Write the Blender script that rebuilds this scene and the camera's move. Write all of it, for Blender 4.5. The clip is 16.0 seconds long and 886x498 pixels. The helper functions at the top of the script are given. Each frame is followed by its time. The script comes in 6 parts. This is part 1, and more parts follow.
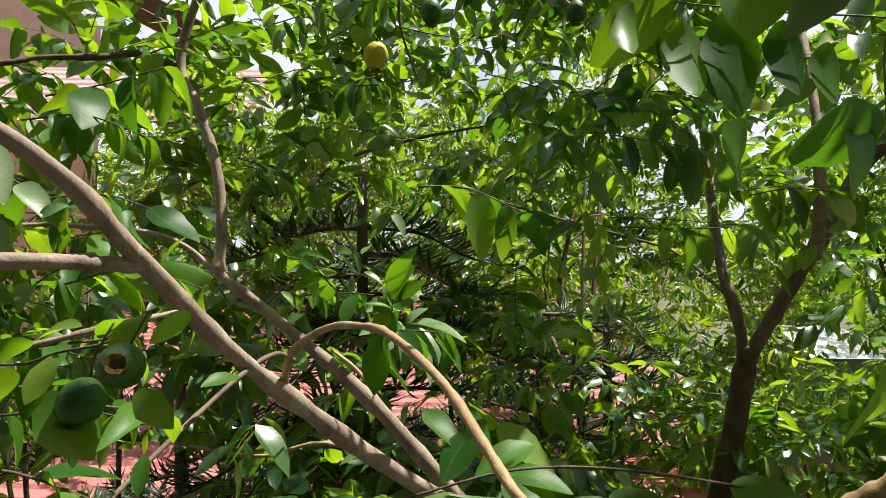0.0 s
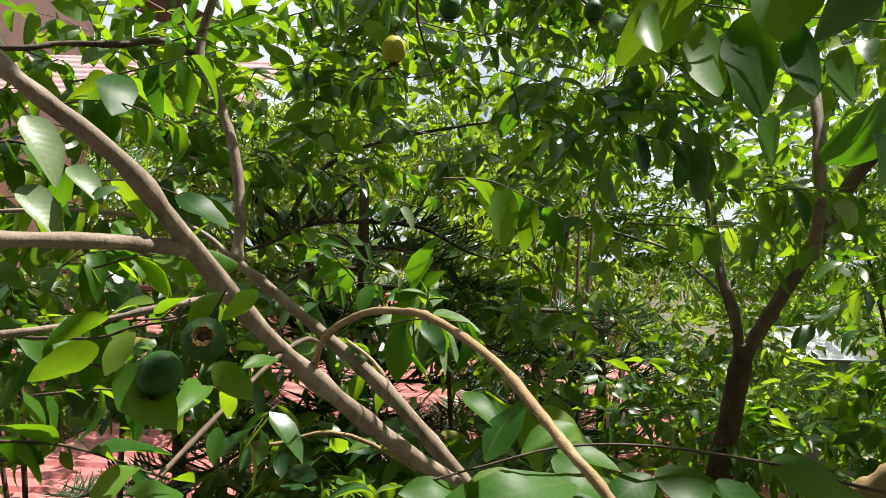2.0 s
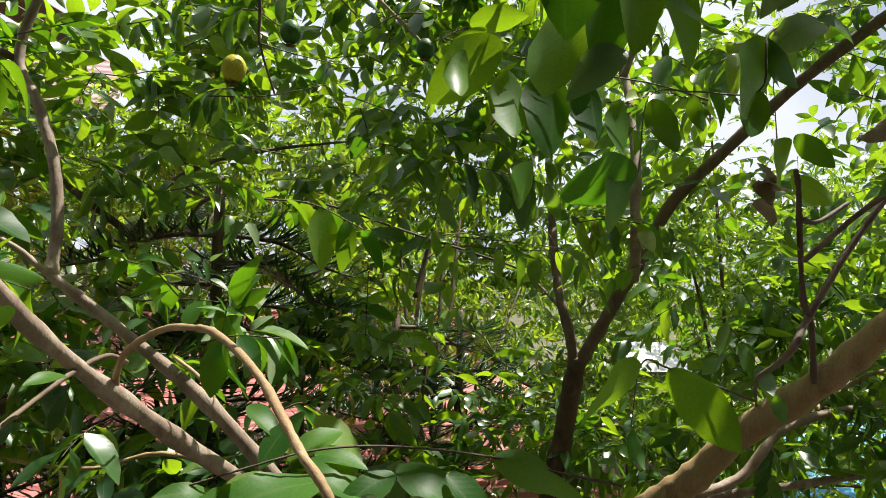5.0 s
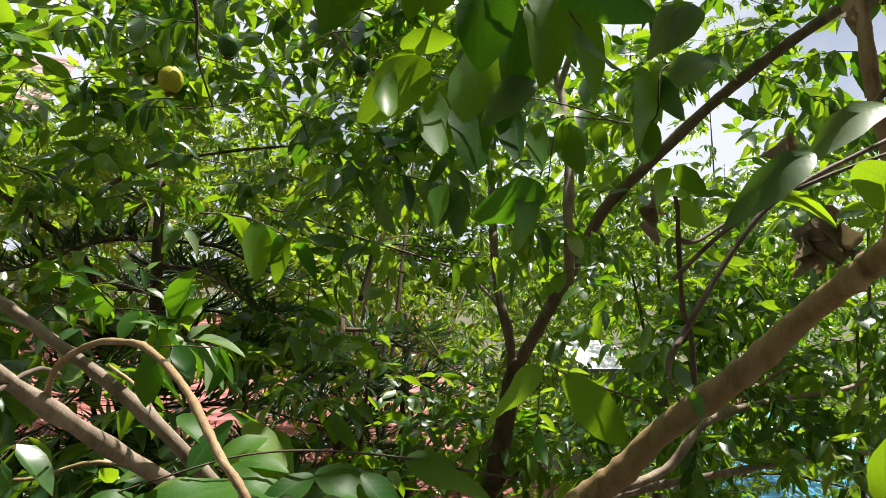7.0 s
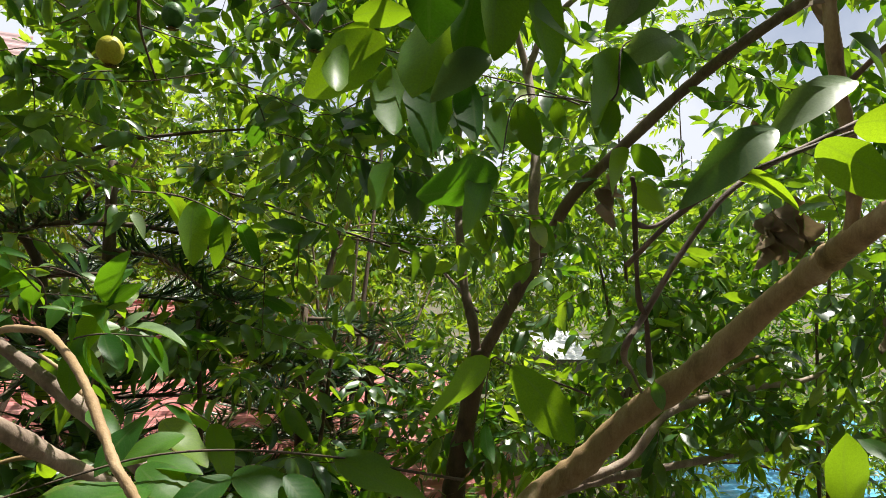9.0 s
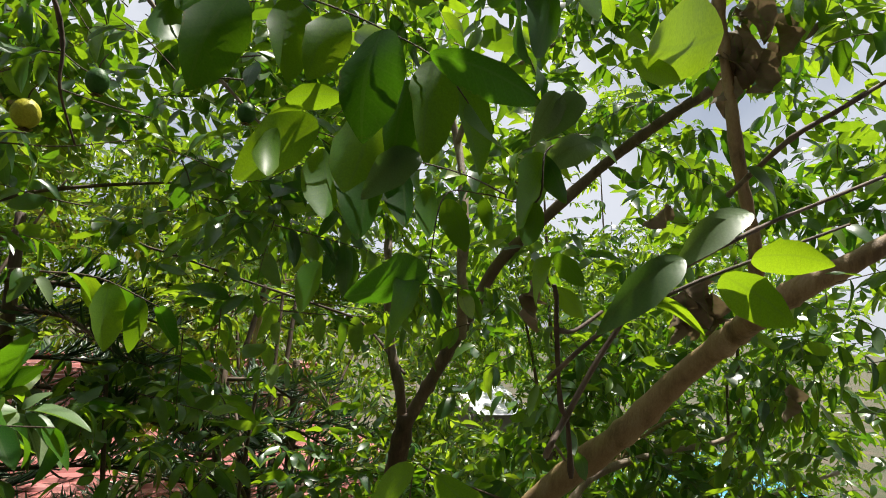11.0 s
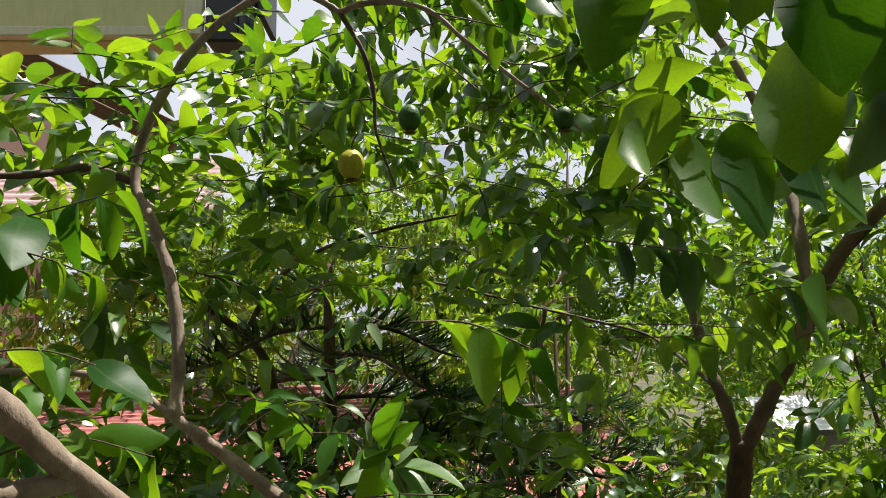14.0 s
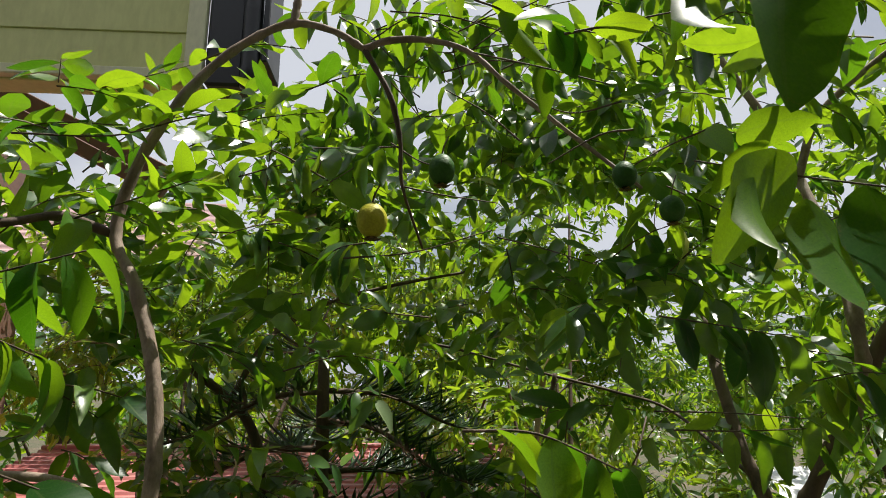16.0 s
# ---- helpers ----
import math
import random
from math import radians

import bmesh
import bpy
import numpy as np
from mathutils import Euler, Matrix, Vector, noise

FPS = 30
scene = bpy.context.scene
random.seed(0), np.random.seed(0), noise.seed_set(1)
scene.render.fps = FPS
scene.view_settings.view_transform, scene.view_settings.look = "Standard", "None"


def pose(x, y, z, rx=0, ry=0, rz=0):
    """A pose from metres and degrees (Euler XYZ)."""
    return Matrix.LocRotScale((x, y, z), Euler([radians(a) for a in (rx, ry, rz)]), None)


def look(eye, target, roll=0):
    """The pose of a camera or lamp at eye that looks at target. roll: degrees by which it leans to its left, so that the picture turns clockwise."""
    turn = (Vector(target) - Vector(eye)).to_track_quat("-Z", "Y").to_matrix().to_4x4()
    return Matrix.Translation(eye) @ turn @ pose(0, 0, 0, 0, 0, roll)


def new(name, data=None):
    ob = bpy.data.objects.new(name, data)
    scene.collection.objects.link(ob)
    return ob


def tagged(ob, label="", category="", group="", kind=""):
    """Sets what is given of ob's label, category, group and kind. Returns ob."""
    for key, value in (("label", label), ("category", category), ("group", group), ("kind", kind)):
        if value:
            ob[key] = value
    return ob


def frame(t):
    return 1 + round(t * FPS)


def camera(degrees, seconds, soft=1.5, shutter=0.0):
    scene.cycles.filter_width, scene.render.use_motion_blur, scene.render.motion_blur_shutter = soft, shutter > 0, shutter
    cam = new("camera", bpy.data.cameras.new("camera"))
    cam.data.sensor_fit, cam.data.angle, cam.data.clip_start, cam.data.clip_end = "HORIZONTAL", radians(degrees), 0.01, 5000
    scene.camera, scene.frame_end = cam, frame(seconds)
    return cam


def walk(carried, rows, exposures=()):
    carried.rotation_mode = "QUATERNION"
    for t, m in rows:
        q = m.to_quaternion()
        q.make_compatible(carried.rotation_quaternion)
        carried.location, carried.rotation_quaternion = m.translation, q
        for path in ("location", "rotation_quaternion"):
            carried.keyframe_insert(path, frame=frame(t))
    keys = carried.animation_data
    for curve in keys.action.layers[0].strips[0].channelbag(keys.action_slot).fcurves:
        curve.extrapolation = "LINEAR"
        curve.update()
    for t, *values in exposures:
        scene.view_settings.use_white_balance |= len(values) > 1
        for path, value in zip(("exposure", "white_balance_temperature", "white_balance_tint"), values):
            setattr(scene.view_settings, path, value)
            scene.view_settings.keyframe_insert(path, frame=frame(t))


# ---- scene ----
cam = camera(71.5, 16.0, 0.5, 0.12)
PATH = [
    (0, (0.052, 0.042, 4.484), (0.002, 2.041, 4.501), 1.0),
    (0.5, (0.047, 0.034, 4.482), (-0.036, 2.032, 4.486), 1.4),
    (1, (0.037, 0.025, 4.477), (-0.049, 2.023, 4.477), 1.9),
    (1.5, (0.023, 0.018, 4.473), (-0.027, 2.017, 4.478), 2.0),
    (2, (0.002, 0.022, 4.474), (-0.013, 2.022, 4.481), 2.0),
    (2.5, (0.018, 0.007, 4.481), (0.046, 2.006, 4.502), 1.7),
    (3, (0.049, -0.004, 4.481), (0.163, 1.993, 4.505), 2.4),
    (3.5, (0.073, -0.017, 4.48), (0.236, 1.976, 4.497), 2.6),
    (4, (0.078, -0.02, 4.477), (0.278, 1.969, 4.494), 2.8),
    (4.5, (0.098, -0.029, 4.477), (0.417, 1.945, 4.528), 3.0),
    (5, (0.092, -0.044, 4.484), (0.461, 1.92, 4.561), 3.1),
    (7.5, (0.126, -0.111, 4.504), (0.685, 1.808, 4.583), 2.9),
    (8, (0.14, -0.097, 4.498), (0.727, 1.814, 4.557), 3.2),
    (10.5, (0.165, -0.052, 4.513), (0.884, 1.812, 4.591), 3.6),
    (11, (0.152, -0.076, 4.556), (0.963, 1.738, 4.785), 4.1),
    (11.5, (0.11, -0.093, 4.583), (0.828, 1.744, 4.912), 4.6),
    (12, (0.046, -0.078, 4.591), (0.532, 1.829, 4.952), 3.8),
    (12.5, (0.009, -0.016, 4.582), (0.22, 1.946, 4.906), 2.1),
    (13, (0.009, 0.056, 4.572), (0.044, 2.04, 4.822), 0.3),
    (13.5, (0.011, 0.098, 4.568), (0.055, 2.082, 4.814), -0.2),
    (14, (0.002, 0.147, 4.575), (0.082, 2.129, 4.831), -1.1),
    (14.5, (-0.013, 0.193, 4.579), (0.076, 2.172, 4.852), -0.2),
    (15, (-0.024, 0.224, 4.604), (0.115, 2.194, 4.917), -0.6),
    (15.5, (-0.04, 0.271, 4.62), (0.104, 2.234, 4.97), -1.2),
    (16, (-0.068, 0.317, 4.632), (0.052, 2.269, 5.053), 0.2),
]
walk(cam, [(t, look(eye, target, roll)) for t, eye, target, roll in PATH], [(0.0, 1.07), (1.5, 1.10), (5.0, 1.10), (7.5, 1.05), (10.5, 1.0), (11.0, 0.82), (11.5, 0.78), (12.5, 0.42), (13.5, 0.86), (14.5, 0.78), (15.0, 0.73), (16.0, 0.60)])

# ---------------------------------------------------------------- light
SUN_ELEV, SUN_AZ = 68.0, 56.0          # height above the horizon; turn from straight ahead towards the right
world = bpy.data.worlds.new("sky")
scene.world = world
world.use_nodes = True
wn = world.node_tree
sky = wn.nodes.new("ShaderNodeTexSky")
sky.sky_type = "NISHITA"
sky.sun_disc = False
sky.sun_elevation, sky.sun_rotation = radians(SUN_ELEV), radians(SUN_AZ)
sky.air_density, sky.dust_density, sky.ozone_density = 1.0, 2.0, 1.0
cloud = wn.nodes.new("ShaderNodeTexNoise")
cloud.inputs["Scale"].default_value, cloud.inputs["Detail"].default_value = 2.2, 7.0
cramp = wn.nodes.new("ShaderNodeValToRGB")
cramp.color_ramp.elements[0].position, cramp.color_ramp.elements[1].position = 0.26, 0.50
wmix = wn.nodes.new("ShaderNodeMix")
wmix.data_type = "RGBA"
wmix.inputs[7].default_value = (9.4, 9.8, 10.8, 1.0)
wco = wn.nodes.new("ShaderNodeTexCoord")
wn.links.new(wco.outputs["Generated"], cloud.inputs["Vector"])
wn.links.new(cloud.outputs["Fac"], cramp.inputs["Fac"])
wn.links.new(cramp.outputs["Color"], wmix.inputs["Factor"])
wn.links.new(sky.outputs["Color"], wmix.inputs[6])
wn.links.new(wmix.outputs[2], wn.nodes["Background"].inputs["Color"])
wn.nodes["Background"].inputs["Strength"].default_value = 0.046

sun_data = bpy.data.lights.new("sun", "SUN")
sun_data.energy, sun_data.angle, sun_data.color = 5.0, radians(0.5), (1.0, 0.95, 0.86)
sun = new("sun", sun_data)
sun_way = Vector((math.sin(radians(SUN_AZ)) * math.cos(radians(SUN_ELEV)), math.cos(radians(SUN_AZ)) * math.cos(radians(SUN_ELEV)), math.sin(radians(SUN_ELEV))))
sun.matrix_world = look(sun_way * 40, (0, 0, 0))


# ---------------------------------------------------------------- materials
def nodes_of(name):
    m = bpy.data.materials.new(name)
    m.use_nodes = True
    nt = m.node_tree
    return m, nt, nt.nodes["Principled BSDF"], nt.nodes["Material Output"]


def ramp(nt, fac, stops):
    r = nt.nodes.new("ShaderNodeValToRGB")
    e = r.color_ramp.elements
    e[0].position, e[0].color = stops[0][0], (*stops[0][1], 1)
    e[1].position, e[1].color = stops[-1][0], (*stops[-1][1], 1)
    for p, c in stops[1:-1]:
        e.new(p).color = (*c, 1)
    nt.links.new(fac, r.inputs["Fac"])
    return r.outputs["Color"]


def noise_tex(nt, scale, detail=4.0, rough=0.6, stretch=None, coord="Object"):
    co = nt.nodes.new("ShaderNodeTexCoord")
    n = nt.nodes.new("ShaderNodeTexNoise")
    n.inputs["Scale"].default_value, n.inputs["Detail"].default_value, n.inputs["Roughness"].default_value = scale, detail, rough
    src = co.outputs[coord]
    if stretch:
        mp = nt.nodes.new("ShaderNodeMapping")
        mp.inputs["Scale"].default_value = stretch
        nt.links.new(src, mp.inputs["Vector"])
        src = mp.outputs["Vector"]
    nt.links.new(src, n.inputs["Vector"])
    return n.outputs["Fac"]


def math_node(nt, op, a, b=0.0, c=0.0):
    m = nt.nodes.new("ShaderNodeMath")
    m.operation = op
    for i, v in enumerate((a, b, c)):
        if isinstance(v, (int, float)):
            m.inputs[i].default_value = v
        else:
            nt.links.new(v, m.inputs[i])
    return m.outputs[0]


def mix_col(nt, fac, a, b, mode="MIX"):
    m = nt.nodes.new("ShaderNodeMix")
    m.data_type, m.blend_type = "RGBA", mode
    for i, v in ((0, fac), (6, a), (7, b)):
        if isinstance(v, (int, float)):
            m.inputs[i].default_value = v
        elif isinstance(v, tuple):
            m.inputs[i].default_value = (*v, 1)
        else:
            nt.links.new(v, m.inputs[i])
    return m.outputs[2]


def bump(nt, bsdf, height, strength, dist=0.01):
    b = nt.nodes.new("ShaderNodeBump")
    b.inputs["Strength"].default_value, b.inputs["Distance"].default_value = strength, dist
    nt.links.new(height, b.inputs["Height"])
    nt.links.new(b.outputs["Normal"], bsdf.inputs["Normal"])
    return b.outputs["Normal"]


def leaf_material(name, stops, glow, share, rough=0.42, gloss=0.5, island=True, veins=1.0, spots=0.5):
    """A leaf: diffuse and glossy face, light that shines through, midrib and side veins."""
    m, nt, bsdf, out = nodes_of(name)
    if island:
        rnd = nt.nodes.new("ShaderNodeNewGeometry").outputs["Random Per Island"]
    else:
        rnd = nt.nodes.new("ShaderNodeObjectInfo").outputs["Random"]
    col = ramp(nt, rnd, stops)
    uv = nt.nodes.new("ShaderNodeTexCoord").outputs["UV"]
    sep = nt.nodes.new("ShaderNodeSeparateXYZ")
    nt.links.new(uv, sep.inputs[0])
    across = math_node(nt, "ABSOLUTE", math_node(nt, "SUBTRACT", sep.outputs[0], 0.5))
    mid = math_node(nt, "LESS_THAN", across, 0.035)
    wave = math_node(nt, "SINE", math_node(nt, "MULTIPLY", math_node(nt, "SUBTRACT", sep.outputs[1], math_node(nt, "MULTIPLY", across, 0.42)), 66.0))
    side = math_node(nt, "GREATER_THAN", wave, 0.86)
    vein = math_node(nt, "MAXIMUM", mid, math_node(nt, "MULTIPLY", side, 0.45))
    mott = noise_tex(nt, 55.0, 5.0, 0.65)
    col = mix_col(nt, math_node(nt, "MULTIPLY", vein, 0.5 * veins), col, (0.20, 0.27, 0.09))
    blot = math_node(nt, "GREATER_THAN", noise_tex(nt, 70.0, 3.0, 0.7), 0.70)
    col = mix_col(nt, math_node(nt, "MULTIPLY", blot, spots), col, (0.07, 0.05, 0.02))
    rim = math_node(nt, "MAXIMUM", math_node(nt, "GREATER_THAN", across, 0.46), math_node(nt, "GREATER_THAN", sep.outputs[1], 0.93))
    worn = math_node(nt, "MULTIPLY", math_node(nt, "MULTIPLY", rim, math_node(nt, "GREATER_THAN", noise_tex(nt, 28.0, 4.0, 0.7), 0.54)), spots)
    col = mix_col(nt, worn, col, (0.17, 0.10, 0.03))
    col = mix_col(nt, 0.55, col, ramp(nt, mott, [(0.3, (0.55, 0.6, 0.5)), (0.7, (1.0, 1.0, 0.95))]), "MULTIPLY")
    nt.links.new(col, bsdf.inputs["Base Color"])
    bsdf.inputs["Roughness"].default_value = rough
    bsdf.inputs["Specular IOR Level"].default_value = gloss
    h = math_node(nt, "ADD", math_node(nt, "MULTIPLY", vein, -0.6), math_node(nt, "MULTIPLY", wave, 0.25))
    bump(nt, bsdf, h, 0.07 * veins, 0.002)
    tr = nt.nodes.new("ShaderNodeBsdfTranslucent")
    tcol = mix_col(nt, 1.0, mix_col(nt, rnd, glow[0], glow[1]), ramp(nt, mott, [(0.3, (0.7, 0.75, 0.6)), (0.7, (1.0, 1.0, 1.0))]), "MULTIPLY")
    tcol = mix_col(nt, math_node(nt, "MULTIPLY", vein, 0.6 * veins), tcol, (0.14, 0.26, 0.03))
    tcol = mix_col(nt, math_node(nt, "MULTIPLY", blot, spots), tcol, (0.08, 0.05, 0.01))
    nt.links.new(tcol, tr.inputs["Color"])
    mx = nt.nodes.new("ShaderNodeMixShader")
    mx.inputs[0].default_value = share
    nt.links.new(bsdf.outputs[0], mx.inputs[1])
    nt.links.new(tr.outputs[0], mx.inputs[2])
    nt.links.new(mx.outputs[0], out.inputs["Surface"])
    return m


GUAVA = [(0.0, (0.010, 0.042, 0.014)), (0.4, (0.024, 0.084, 0.024)), (0.75, (0.058, 0.145, 0.036)), (0.95, (0.15, 0.25, 0.05)), (1.0, (0.28, 0.24, 0.06))]
GLOW = ((0.13, 0.38, 0.008), (0.62, 0.90, 0.02))
M_LEAF = leaf_material("guava_leaf", GUAVA, GLOW, 0.34, 0.32, 0.7, veins=0.5)
NEAR_GREEN = [(0.0, (0.016, 0.070, 0.010)), (0.5, (0.036, 0.120, 0.016)), (0.9, (0.065, 0.175, 0.024)), (1.0, (0.15, 0.23, 0.04))]
M_LEAF_ONE = leaf_material("guava_leaf_near", NEAR_GREEN, GLOW, 0.38, 0.42, 0.16, island=False, veins=0.4)
# pale underside tone; its paleness also paints in sun sheen on lit leaves
M_LEAF_PALE = leaf_material("guava_leaf_underside_sheen", [(0.0, (0.11, 0.20, 0.08)), (0.6, (0.17, 0.26, 0.12)), (1.0, (0.26, 0.33, 0.19))], ((0.16, 0.36, 0.03), (0.40, 0.60, 0.06)), 0.28, 0.42, 0.45, island=False, veins=0.8, spots=0.3)
M_LEAF_BACK = leaf_material("leaf_back", [(0.0, (0.014, 0.050, 0.012)), (0.5, (0.04, 0.115, 0.022)), (1.0, (0.13, 0.235, 0.04))], ((0.14, 0.34, 0.012), (0.72, 0.92, 0.04)), 0.40, 0.36, 0.5, veins=0.2, spots=0.2)
M_LEAF_FAR = leaf_material("leaf_far", [(0.0, (0.02, 0.075, 0.014)), (0.6, (0.055, 0.14, 0.022)), (1.0, (0.13, 0.21, 0.03))], ((0.14, 0.36, 0.012), (0.66, 0.88, 0.03)), 0.42, 0.5, 0.2, veins=0.0, spots=0.0)
M_NEEDLE = leaf_material("conifer_needle", [(0.0, (0.012, 0.040, 0.018)), (1.0, (0.045, 0.105, 0.035))], ((0.08, 0.22, 0.02), (0.16, 0.32, 0.03)), 0.22, 0.38, 0.6, veins=0.0, spots=0.0)
M_SPIKE = leaf_material("spiky_leaf", [(0.0, (0.09, 0.15, 0.04)), (1.0, (0.22, 0.26, 0.09))], ((0.3, 0.5, 0.06), (0.5, 0.6, 0.1)), 0.3, 0.4, 0.5, veins=0.0, spots=0.0)


def bark_material(name, dark, mid, light, scale=24.0):
    m, nt, bsdf, out = nodes_of(name)
    a = noise_tex(nt, scale, 6.0, 0.65, (1, 1, 0.45))
    b = noise_tex(nt, scale * 0.28, 3.0, 0.5)
    fine = noise_tex(nt, scale * 9, 4.0, 0.7, (1, 1, 0.5))
    col = ramp(nt, a, [(0.30, dark), (0.5, mid), (0.68, light)])
    col = mix_col(nt, ramp(nt, b, [(0.45, (0, 0, 0)), (0.62, (0.75, 0.75, 0.75))]), col, mid)
    col = mix_col(nt, 0.5, col, ramp(nt, fine, [(0.3, (0.5, 0.48, 0.46)), (0.7, (1, 1, 1))]), "MULTIPLY")
    nt.links.new(col, bsdf.inputs["Base Color"])
    bsdf.inputs["Roughness"].default_value = 0.72
    bump(nt, bsdf, math_node(nt, "ADD", a, math_node(nt, "MULTIPLY", fine, 0.5)), 0.6, 0.004)
    return m


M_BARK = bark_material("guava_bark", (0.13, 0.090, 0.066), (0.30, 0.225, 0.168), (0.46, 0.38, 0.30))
M_BARK_WARM = bark_material("guava_bark_warm", (0.15, 0.090, 0.042), (0.36, 0.24, 0.115), (0.50, 0.38, 0.22), 18.0)
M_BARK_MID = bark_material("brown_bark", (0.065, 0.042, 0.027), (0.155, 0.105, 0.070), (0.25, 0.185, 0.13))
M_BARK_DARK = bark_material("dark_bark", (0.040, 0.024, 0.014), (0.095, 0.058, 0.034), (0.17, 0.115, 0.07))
M_TWIG = bark_material("twig_bark", (0.05, 0.035, 0.022), (0.11, 0.075, 0.045), (0.19, 0.13, 0.08), 60.0)
M_DEAD = leaf_material("dead_leaf", [(0.0, (0.13, 0.09, 0.058)), (0.6, (0.25, 0.18, 0.12)), (1.0, (0.40, 0.31, 0.21))], ((0.20, 0.13, 0.07), (0.32, 0.23, 0.13)), 0.2, 0.7, 0.2, spots=0.3)


def fruit_material(name, a, b, c):
    m, nt, bsdf, out = nodes_of(name)
    n = noise_tex(nt, 22.0, 4.0, 0.6)
    pores = noise_tex(nt, 260.0, 2.0, 0.5)
    col = ramp(nt, n, [(0.32, a), (0.55, b), (0.75, c)])
    nt.links.new(mix_col(nt, 0.35, col, ramp(nt, pores, [(0.35, (0.55, 0.5, 0.4)), (0.6, (1, 1, 1))]), "MULTIPLY"), bsdf.inputs["Base Color"])
    bsdf.inputs["Roughness"].default_value, bsdf.inputs["Specular IOR Level"].default_value = 0.5, 0.25
    bsdf.inputs["Subsurface Weight"].default_value = 0.12
    bsdf.inputs["Subsurface Radius"].default_value = (0.01, 0.012, 0.004)
    bump(nt, bsdf, math_node(nt, "ADD", n, pores), 0.25, 0.003)
    return m


M_FRUIT_Y = fruit_material("ripe_guava_skin", (0.34, 0.36, 0.025), (0.50, 0.47, 0.04), (0.58, 0.54, 0.07))
M_FRUIT_G = fruit_material("green_guava_skin", (0.020, 0.080, 0.010), (0.040, 0.125, 0.018), (0.075, 0.17, 0.030))
M_CALYX = bark_material("calyx", (0.06, 0.035, 0.012), (0.26, 0.18, 0.04), (0.50, 0.40, 0.09), 160.0)


def painted(name, base, dirt, scale=3.0, rough=0.55, dirt_at=(0.52, 0.72), metal=0.0):
    m, nt, bsdf, out = nodes_of(name)
    n = noise_tex(nt, scale, 6.0, 0.65)
    g = noise_tex(nt, scale * 14, 4.0, 0.6, (1, 1, 0.3))
    col = mix_col(nt, ramp(nt, n, [(dirt_at[0], (0, 0, 0)), (dirt_at[1], (0.8, 0.8, 0.8))]), base, dirt)
    col = mix_col(nt, 0.4, col, ramp(nt, g, [(0.3, (0.68, 0.68, 0.68)), (0.65, (1, 1, 1))]), "MULTIPLY")
    nt.links.new(col, bsdf.inputs["Base Color"])
    bsdf.inputs["Roughness"].default_value, bsdf.inputs["Metallic"].default_value = rough, metal
    bump(nt, bsdf, g, 0.2, 0.002)
    return m


M_ROOF = painted("red_roof_paint", (0.46, 0.15, 0.14), (0.46, 0.27, 0.25), 2.2, 0.5)
M_ROOF_PALE = painted("faded_roof_paint", (0.62, 0.42, 0.42), (0.70, 0.60, 0.58), 2.0, 0.5)
M_CREAM = painted("cream_board_paint", (0.58, 0.59, 0.24), (0.48, 0.48, 0.20), 2.5, 0.6)
M_TRIM = painted("cream_trim_paint", (0.68, 0.66, 0.42), (0.55, 0.53, 0.33), 4.0, 0.55)
M_BROWN = painted("brown_fascia_paint", (0.17, 0.095, 0.068), (0.11, 0.065, 0.05), 4.0, 0.6)
M_BLACK = painted("black_gutter", (0.018, 0.019, 0.020), (0.05, 0.05, 0.048), 5.0, 0.45)
M_WHITE = painted("white_sheet", (0.80, 0.80, 0.82), (0.62, 0.62, 0.62), 2.0, 0.5)
M_BLUE = painted("blue_sheet", (0.06, 0.30, 0.52), (0.30, 0.50, 0.62), 3.0, 0.45)
# plaster darkened so the unseen house wall bounces less light; sheds share it
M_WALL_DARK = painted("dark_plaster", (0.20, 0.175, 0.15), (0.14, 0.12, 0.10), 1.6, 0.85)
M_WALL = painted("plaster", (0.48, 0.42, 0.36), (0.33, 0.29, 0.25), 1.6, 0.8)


def soil():
    m, nt, bsdf, out = nodes_of("soil_and_litter")
    a, b = noise_tex(nt, 0.7, 6.0, 0.6), noise_tex(nt, 14.0, 6.0, 0.7)
    col = ramp(nt, a, [(0.35, (0.055, 0.075, 0.025)), (0.55, (0.10, 0.085, 0.05)), (0.7, (0.16, 0.12, 0.08))])
    col = mix_col(nt, 0.6, col, ramp(nt, b, [(0.3, (0.4, 0.4, 0.35)), (0.7, (1, 1, 0.9))]), "MULTIPLY")
    nt.links.new(col, bsdf.inputs["Base Color"])
    bsdf.inputs["Roughness"].default_value = 0.9
    bump(nt, bsdf, b, 0.8, 0.05)
    return m


M_SOIL = soil()


# ---------------------------------------------------------------- mesh helpers
def mesh_of(name, verts, tris, uv, material, smooth=True):
    """A mesh from arrays: vertices, triangles, and a uv for each vertex."""
    me = bpy.data.meshes.new(name)
    tris = np.asarray(tris, np.int32)
    me.vertices.add(len(verts))
    me.vertices.foreach_set("co", np.asarray(verts, np.float32).ravel())
    me.loops.add(tris.size)
    me.loops.foreach_set("vertex_index", tris.ravel())
    me.polygons.add(len(tris))
    me.polygons.foreach_set("loop_start", np.arange(0, tris.size, 3, dtype=np.int32))
    me.polygons.foreach_set("loop_total", np.full(len(tris), 3, np.int32))
    if smooth:
        me.polygons.foreach_set("use_smooth", np.ones(len(tris), bool))
    if uv is not None:
        layer = me.uv_layers.new(name="uv")
        layer.data.foreach_set("uv", np.asarray(uv, np.float32)[tris.ravel()].ravel())
    me.materials.append(material)
    me.update(calc_edges=True)
    me.validate()
    return me


def thing(name, base, label, category, group="", kind=""):
    ob = new(name)
    ob.location = base
    ob.empty_display_size = 0.1
    return tagged(ob, label, category, group, kind)


